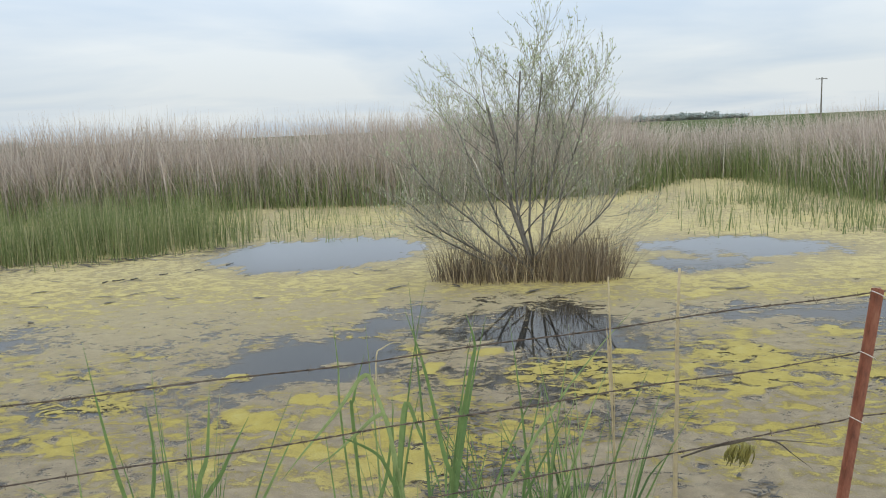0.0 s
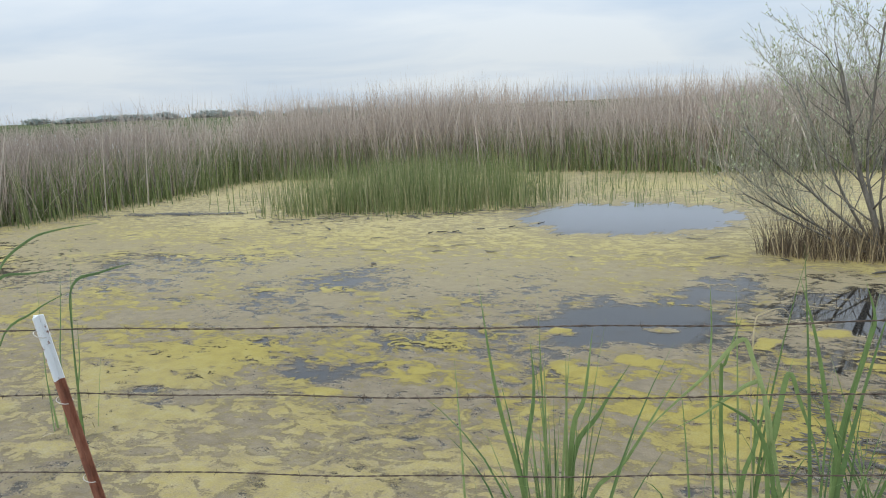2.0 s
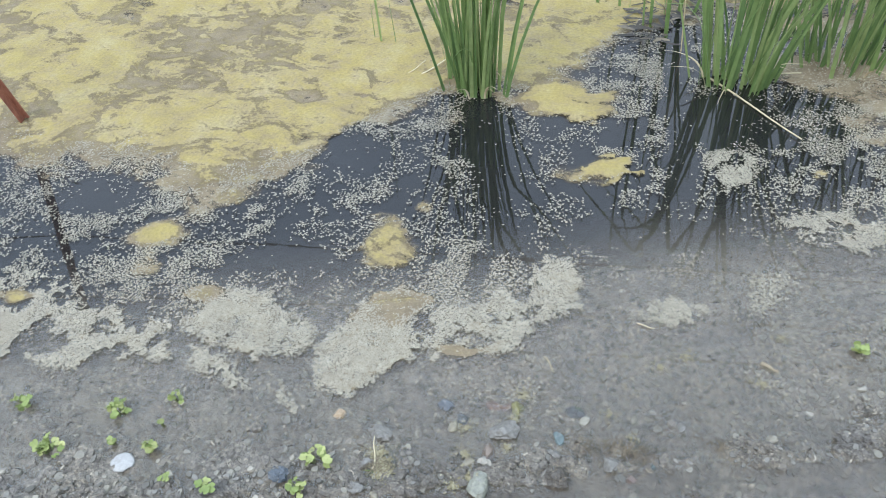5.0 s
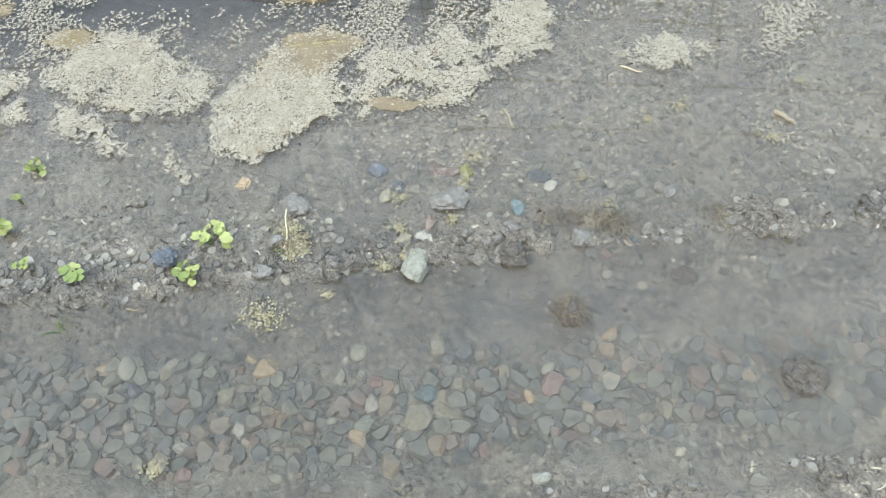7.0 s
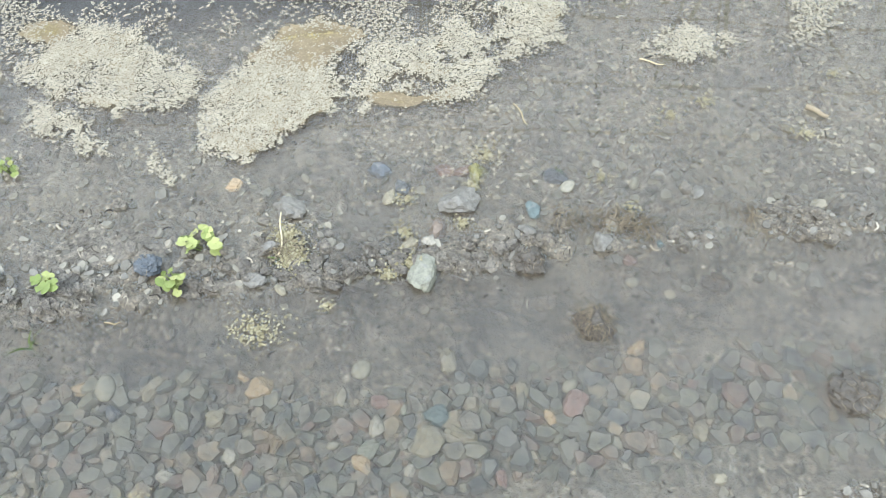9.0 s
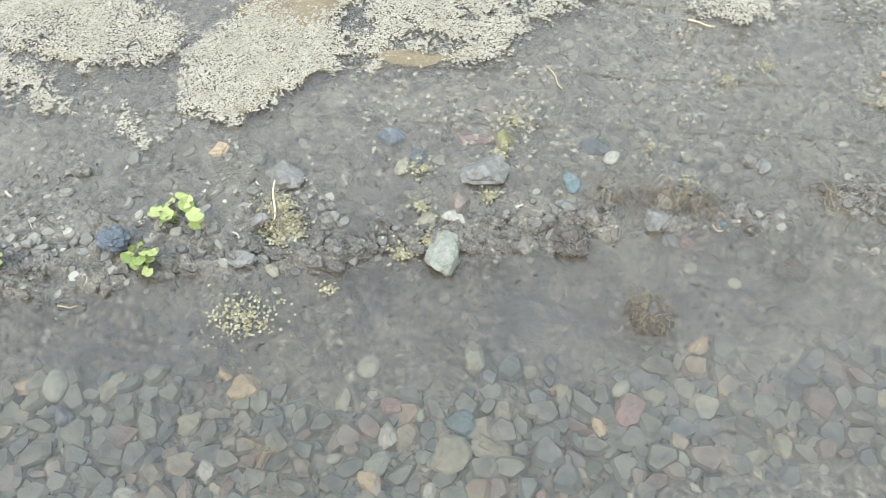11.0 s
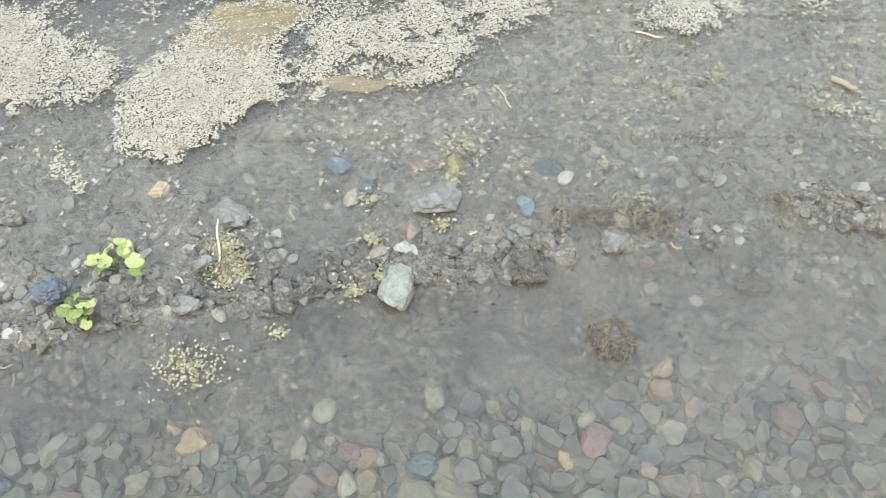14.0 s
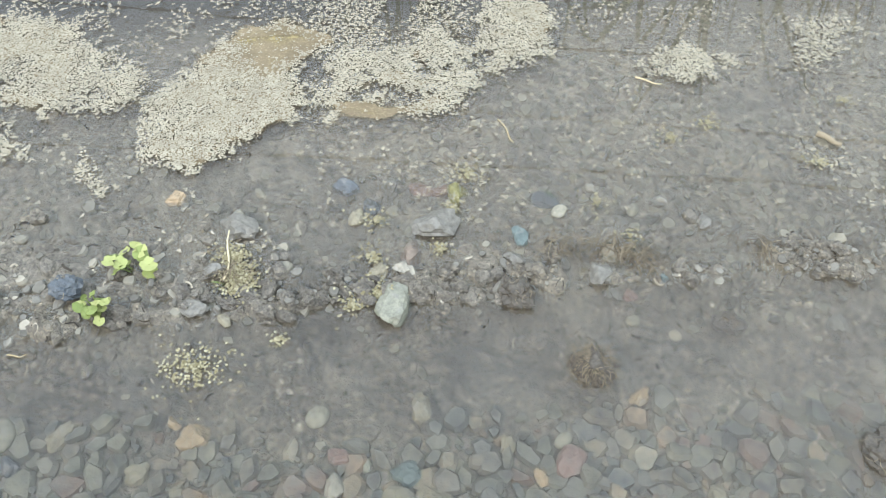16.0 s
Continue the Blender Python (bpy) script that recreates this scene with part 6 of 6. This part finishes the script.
def cress_plant(x, y, spread_by, n, seed, label, size=0.011):
    """Round scalloped leaves on short stalks."""
    rnd = random.Random(seed)
    z = max(float(land(x, y)), -0.006)
    plant = thing("cress", (x, y, z), label, "water plant", "cress on the bank")
    for k in range(n):
        a, r = rnd.uniform(0, 6.28), spread_by * math.sqrt(rnd.random())
        c = Vector((math.cos(a) * r, math.sin(a) * r * 0.7, rnd.uniform(0.010, 0.026)))
        s = size * rnd.uniform(0.65, 1.3)
        tilt = Euler((rnd.gauss(0, 0.35), rnd.gauss(0, 0.35), rnd.uniform(0, 6.28))).to_matrix()
        verts = [c + tilt @ Vector((0, 0, -0.0015))]
        m = 14
        for i in range(m):
            t = 2 * math.pi * i / m
            rr = s * (1 + 0.10 * math.cos(5 * t)) * (0.45 if i == 0 else 1)
            verts.append(c + tilt @ Vector((rr * math.cos(t), rr * math.sin(t), 0.0016 * math.cos(5 * t))))
        leaf = mesh_from("leaf", verts, [(0, i + 1, (i + 1) % m + 1) for i in range(m)], True, {"tint": np.full(m + 1, rnd.random())})
        lf = part("leaf", leaf, CRESS, plant)
        v, f = tube([Vector((c.x * 0.3, c.y * 0.3, -0.004)), c * 0.7, c + Vector((0, 0, -0.001))], [0.0012, 0.001, 0.0007], 4)
        part("stalk", mesh_from("stalk", v, f, True, {"tint": np.full(len(v), 0.2)}), CRESS, lf)


CRESS_AT = [(-0.487, -0.272, 0.034, 7, 0.013), (-0.492, -0.348, 0.022, 9, 0.009), (-0.667, -0.415, 0.020, 4, 0.013), (-0.867, -0.243, 0.020, 6, 0.011), (-0.970, -0.315, 0.030, 8, 0.012),
            (-1.204, -0.369, 0.026, 6, 0.012), (-1.051, -0.452, 0.036, 10, 0.012), (-0.934, -0.387, 0.012, 3, 0.010), (0.519, 0.381, 0.020, 6, 0.012), (-0.771, -0.422, 0.012, 3, 0.009),
            (-0.843, -0.372, 0.018, 5, 0.011), (-0.86, -0.31, 0.01, 2, 0.007)]
for k, (x, y, r, n, s) in enumerate(CRESS_AT):
    n, s = round(n * 1.9), s * 0.68
    cress_plant(x, y, r, n, 30 + k, "small yellow-green cress plant rooted in wet mud" if n > 4 else "tiny yellow-green seedling in wet mud", s)


STRANDED = island_material("stranded_duckweed", [(0, (0.20, 0.17, 0.09)), (0.5, (0.285, 0.25, 0.15)), (1, (0.38, 0.345, 0.225))], 0.6, 60)


def duckweed_heap(x, y, w, n, seed, label):
    """Stranded duckweed left in a heap on the mud."""
    r = random.Random(seed)
    V, F = [], []
    for k in range(round(n * 1.7)):
        a, d = r.uniform(0, 6.28), w * 0.5 * abs(r.gauss(0, 0.55))
        px, py = x + math.cos(a) * d, y + math.sin(a) * d * 0.8
        pz = max(float(land(px, py)), 0.0) + 0.003 + r.uniform(0, 0.004)
        s = r.uniform(0.0012, 0.0021)
        o = len(V)
        t = r.uniform(0, 6)
        V += [(px + s * math.cos(t + i * 1.2566), py + s * math.sin(t + i * 1.2566), pz + r.uniform(-0.0006, 0.0006)) for i in range(5)]
        F.append(tuple(range(o, o + 5)))
    tagged(part("stranded_duckweed", mesh_from("stranded_duckweed", V, F), STRANDED), label, "duckweed", kind="stuff")


for k, (x, y, w, n) in enumerate([(-0.347, -0.376, 0.105, 190), (-0.365, -0.235, 0.045, 110), (-0.35, -0.262, 0.055, 110), (-0.14, 0.02, 0.06, 60), (-0.205, -0.235, 0.05, 60),
                                  (0.33, 0.215, 0.05, 50), (-0.385, -0.637, 0.05, 70), (-0.23, -0.10, 0.05, 45), (-0.27, -0.31, 0.03, 25), (0.045, 0.03, 0.05, 30),
                                  (0.12, 0.19, 0.05, 40), (0.17, 0.24, 0.05, 40), (-0.04, -0.56, 0.04, 30), (-0.20, -0.2, 0.03, 30), (0.36, 0.36, 0.04, 30), (0.10, -0.01, 0.04, 30),
                                  (-0.379, -0.218, 0.055, 200), (-0.352, -0.246, 0.055, 200), (-0.18, -0.206, 0.05, 120), (-0.207, -0.158, 0.04, 60), (-0.138, -0.048, 0.05, 60), (-0.132, -0.114, 0.04, 40)]):
    duckweed_heap(x, y, w, n, 60 + k, "loose cluster of pale stranded duckweed")


TUFT = plain_stone("algae_tuft", (0.23, 0.20, 0.045), 0.8)
SCRAP = plain_stone("rotten_reed", (0.07, 0.06, 0.045), 0.6)


def loose_stem(x, y, length, turn, r, rise, label, tint, mat):
    z = max(float(land(x, y)), 0.0) + r + 0.001
    d = Vector((math.cos(radians(turn)), math.sin(radians(turn)), 0))
    pts = [d * length * (s - 0.5) + Vector((0.004 * math.sin(5 * s), 0.004 * math.cos(4 * s), rise * s)) for s in np.linspace(0, 1, 7)]
    v, f = tube(pts, list(np.linspace(r, r * 0.6, 7)), 6)
    ob = part("straw_stem", mesh_from("straw_stem", v, f, True, {"tint": np.full(len(v), tint)}), mat)
    ob.location = (x, y, z)
    tagged(ob, label, "straw", "loose straw")


loose_stem(-0.384, -0.222, 0.075, 106, 0.0018, 0.012, "pale green-white stem standing in stranded duckweed", 0.95, STRAW)
loose_stem(0.344, 0.265, 0.040, -4, 0.0050, -0.002, "pale grey stub of dead cattail stalk in the shallows", 0.9, ROOT)
loose_stem(0.070, 0.301, 0.046, 6, 0.0016, 0.0, "pale straw floating in the shallows", 0.8, STRAW)
loose_stem(-0.11, 0.12, 0.05, -38, 0.0012, 0.0, "thin straw on the muddy bed", 0.6, STRAW)
loose_stem(0.20, 1.30, 0.42, -42, 0.0034, 0.004, "long dry cattail leaf lying on the scum", 0.7, STRAW)
loose_stem(0.22, 1.50, 0.22, 8, 0.0034, 0.02, "dry bleached cattail leaf lying on the scum", 0.9, STRAW)
loose_stem(-0.86, 1.24, 0.14, 52, 0.0034, 0.03, "dry bleached leaf beside the cattails", 0.95, STRAW)
loose_stem(-0.92, 1.22, 0.09, 50, 0.0028, 0.03, "dry bleached leaf beside the cattails", 0.9, STRAW)
loose_stem(-1.50, 1.16, 0.09, 52, 0.0018, 0.0, "brown twig lying on the algae", 0.1, ROOT)
loose_stem(-2.05, 1.5, 0.20, 28, 0.0016, 0.0, "thin brown twig lying on the algae", 0.3, ROOT)
loose_stem(-0.55, -0.43, 0.03, 30, 0.0010, 0.0, "bit of straw on the muddy bed", 0.5, STRAW)
loose_stem(-4.62, 6.05, 0.06, 10, 0.016, 0.0, "small dark lump of wood floating on the pond", 0.0, BARK)
for k, (x, y, w) in enumerate([(-4.9, 8.25, 0.16), (-4.72, 8.32, 0.10), (-5.02, 8.14, 0.09), (-4.45, 8.6, 0.12), (-4.1, 8.9, 0.10), (-3.8, 9.3, 0.14)]):
    loose_stem(x, y, w, 12 + 25 * (k % 3), 0.010, 0.012, "dark scrap of rotten reed floating among the algae", 0.0, SCRAP)


def draped_leaf():
    """A dead leaf hanging over the lowest wire, with a beard of dried algae."""
    drape = thing("draped_leaf", (1.183, 1.489, 0.719), "dead leaf draped over the wire, bearded with olive algae", "dead leaf")
    bent_leaf(drape, [(0.950, 1.489, 0.660), (1.046, 1.489, 0.695), (1.115, 1.489, 0.711), (1.186, 1.489, 0.725), (1.257, 1.489, 0.716), (1.311, 1.489, 0.673), (1.375, 1.489, 0.621)], 0.010, 0.1, ROOT, False)
    bent_leaf(drape, [(1.224, 1.489, 0.723), (1.291, 1.489, 0.720), (1.407, 1.489, 0.710)], 0.006, 0.4, ROOT, False)
    rnd = random.Random(4)
    V, F = [], []
    for k in range(90):
        x = rnd.gauss(1.145, 0.018)
        pts, p = [], Vector((x - 1.183, rnd.gauss(0, 0.006), -0.005 - abs(x - 1.145) * 0.3))
        for _ in range(5):
            pts.append(p.copy())
            p = p + Vector((rnd.gauss(-0.004, 0.004), rnd.gauss(0, 0.003), -rnd.uniform(0.006, 0.022)))
        v, f = tube(pts, [0.0022, 0.0028, 0.0026, 0.002, 0.001], 4, len(V))
        V, F = V + v, F + f
    tagged(part("algae_beard", mesh_from("algae_beard", V, F, True), TUFT, drape, "dried olive-yellow algae beard"), kind="stuff")


draped_leaf()


def white_shell(x, y, w):
    bm = bmesh.new()
    rings = []
    for r, z in ((0.0, 0.20), (0.5, 0.17), (0.85, 0.09), (1.0, 0.0), (0.96, -0.03), (0.5, 0.05)):
        rings.append([bm.verts.new((r * w / 2 * math.cos(a) * (1 + 0.06 * math.sin(2 * a + 1) + (-0.16 if 5.6 < a < 6.2 else 0)), r * w / 2 * math.sin(a) * (0.92 + 0.03 * math.cos(3 * a)), z * w / 2))
                      for a in np.linspace(0, 2 * math.pi, 20, endpoint=False)])
    for a, b in zip(rings, rings[1:]):
        for i in range(20):
            bm.faces.new((a[i], a[(i + 1) % 20], b[(i + 1) % 20], b[i]))
    bmesh.ops.remove_doubles(bm, verts=bm.verts, dist=0.0002)
    bmesh.ops.recalc_face_normals(bm, faces=bm.faces)
    for f in bm.faces:
        f.smooth = True
    ob = part("shell", bm, plain_stone("bleached_shell", (0.37, 0.36, 0.335), 0.35))
    ob.location = (x, y, float(land(x, y)) + 0.003)
    tagged(ob, "bleached white shell lying on wet mud", "shell")


loose_stem(-2.84, 0.755, 0.32, -2, 0.0030, 0.0, "pale straw floating on the scum by the leaning post", 0.6, STRAW)
loose_stem(-2.77, 0.765, 0.11, 12, 0.0150, 0.004, "matted olive algae tuft caught on a floating straw", 0.3, TUFT)
white_shell(-0.878, -0.421, 0.052)


def grass_tuft(x, y, n, h, seed, label):
    rnd = random.Random(seed)
    z = max(float(land(x, y)), -0.01)
    tuft = thing("grass_tuft", (x, y, z), label, "grass", "grass on the bank")
    for k in range(n):
        a = rnd.uniform(0, 6.28)
        part("blade", blade_mesh((0, 0, -0.003), (math.cos(a) * h * rnd.uniform(0.4, 0.9), math.sin(a) * h * rnd.uniform(0.4, 0.9), h * rnd.uniform(0.3, 0.8)), 0.0035, 0.05, rnd.random()), CATTAIL, tuft)


grass_tuft(-0.650, -0.500, 8, 0.045, 3, "small tuft of green grass in the mud")
grass_tuft(-0.02, 0.03, 4, 0.012, 4, "tiny green seedling among the stones")
grass_tuft(-0.375, -0.255, 5, 0.02, 5, "small green seedling in stranded duckweed")


# ---- beyond the pond ----
def utility_pole(x, y, h):
    z = float(land(x, y))
    pole = thing("utility_pole", (x, y, z), "distant wooden utility pole with a crossarm", "utility pole")
    v, f = tube([(0, 0, -0.5), (0, 0, h)], [0.17, 0.12], 10)
    part("shaft", mesh_from("shaft", v, f, True), BARK, pole)
    bm = bmesh.new()
    bmesh.ops.create_cube(bm, size=1, matrix=Matrix.Translation((0, 0.16, h - 0.35)) @ Matrix.Diagonal((2.4, 0.12, 0.14, 1)))
    bmesh.ops.bevel(bm, geom=[e for e in bm.edges], offset=0.01, segments=1, affect="EDGES")
    part("crossarm", bm, BARK, pole)
    for dx in (-1.05, -0.45, 0.45, 1.05):
        v, f = tube([(dx, 0.16, h - 0.3), (dx, 0.16, h - 0.08)], [0.05, 0.03], 6)
        part("insulator", mesh_from("insulator", v, f, True), CLIP, pole)


utility_pole(62.5, 171, 8.6)


def far_tree(x, y, h, w, seed):
    r = np.random.default_rng(seed)
    z = float(land(x, y))
    tree = thing("distant_tree", (x, y, z), "distant round-headed tree on the skyline, paled with painted haze", "tree", "trees on the skyline")
    v, f = tube([(0, 0, -0.5), (0.1, 0, h * 0.3), (0, 0.1, h * 0.7)], [0.25, 0.2, 0.08], 6)
    part("trunk", mesh_from("trunk", v, f), BARK, tree)
    n = 700
    d = r.normal(0, 1, (n, 3))
    d /= np.linalg.norm(d, axis=1)[:, None]
    c = d * (r.random(n) ** 0.45)[:, None] * (w / 2, w / 2, h * 0.40) * (1 + 0.25 * np.sin(d[:, :1] * 5 + seed)) + (0, 0, h * 0.58)
    s = r.uniform(0.25, 0.7, n)
    corners = r.normal(0, 1, (n, 4, 3)) * s[:, None, None] + c[:, None, :]
    faces = np.array([(0, 1, 2), (0, 2, 3), (0, 3, 1), (1, 3, 2)])
    F = (np.arange(n)[:, None, None] * 4 + faces[None]).reshape(-1, 3)
    tagged(part("crown", mesh_from("crown", corners.reshape(-1, 3), F), HAZED_TREE, tree), kind="stuff")


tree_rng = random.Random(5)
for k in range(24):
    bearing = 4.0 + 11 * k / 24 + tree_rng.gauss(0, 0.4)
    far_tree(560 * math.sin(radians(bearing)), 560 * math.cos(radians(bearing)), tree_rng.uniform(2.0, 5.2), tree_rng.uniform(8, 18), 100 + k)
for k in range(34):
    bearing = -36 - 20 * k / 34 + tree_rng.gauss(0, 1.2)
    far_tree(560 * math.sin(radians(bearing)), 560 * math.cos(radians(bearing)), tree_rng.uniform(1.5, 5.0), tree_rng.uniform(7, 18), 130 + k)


def reed_fluff():
    """White seed heads caught on the dead reeds."""
    V, F = [], []
    r = random.Random(8)
    for k in range(130):
        if k < 70:
            x, y, z = r.uniform(5.0, 9.0), r.uniform(22.8, 24.2), r.uniform(1.35, 1.75)
        else:
            x, y, z = r.uniform(-16, -13.4), r.uniform(8, 13), r.uniform(1.1, 1.55)
        o = len(V)
        s = r.uniform(0.012, 0.028)
        for i in range(6):
            V.append((x + s * math.cos(i * 1.047) * 0.6, y + s * math.sin(i * 1.047) * 0.6, z + r.uniform(-0.3, 0.3) * s))
        V += [(x, y, z + s * 1.3), (x, y, z - s * 1.3)]
        for i in range(6):
            F += [(o + i, o + (i + 1) % 6, o + 6), (o + (i + 1) % 6, o + i, o + 7)]
    tagged(part("seed_fluff", mesh_from("seed_fluff", V, F, True), FLUFF), "white seed fluff caught on the dead reeds", "seed heads", kind="stuff")


FLUFF = plain_stone("seed_fluff_white", (0.55, 0.52, 0.47), 0.2)
reed_fluff()
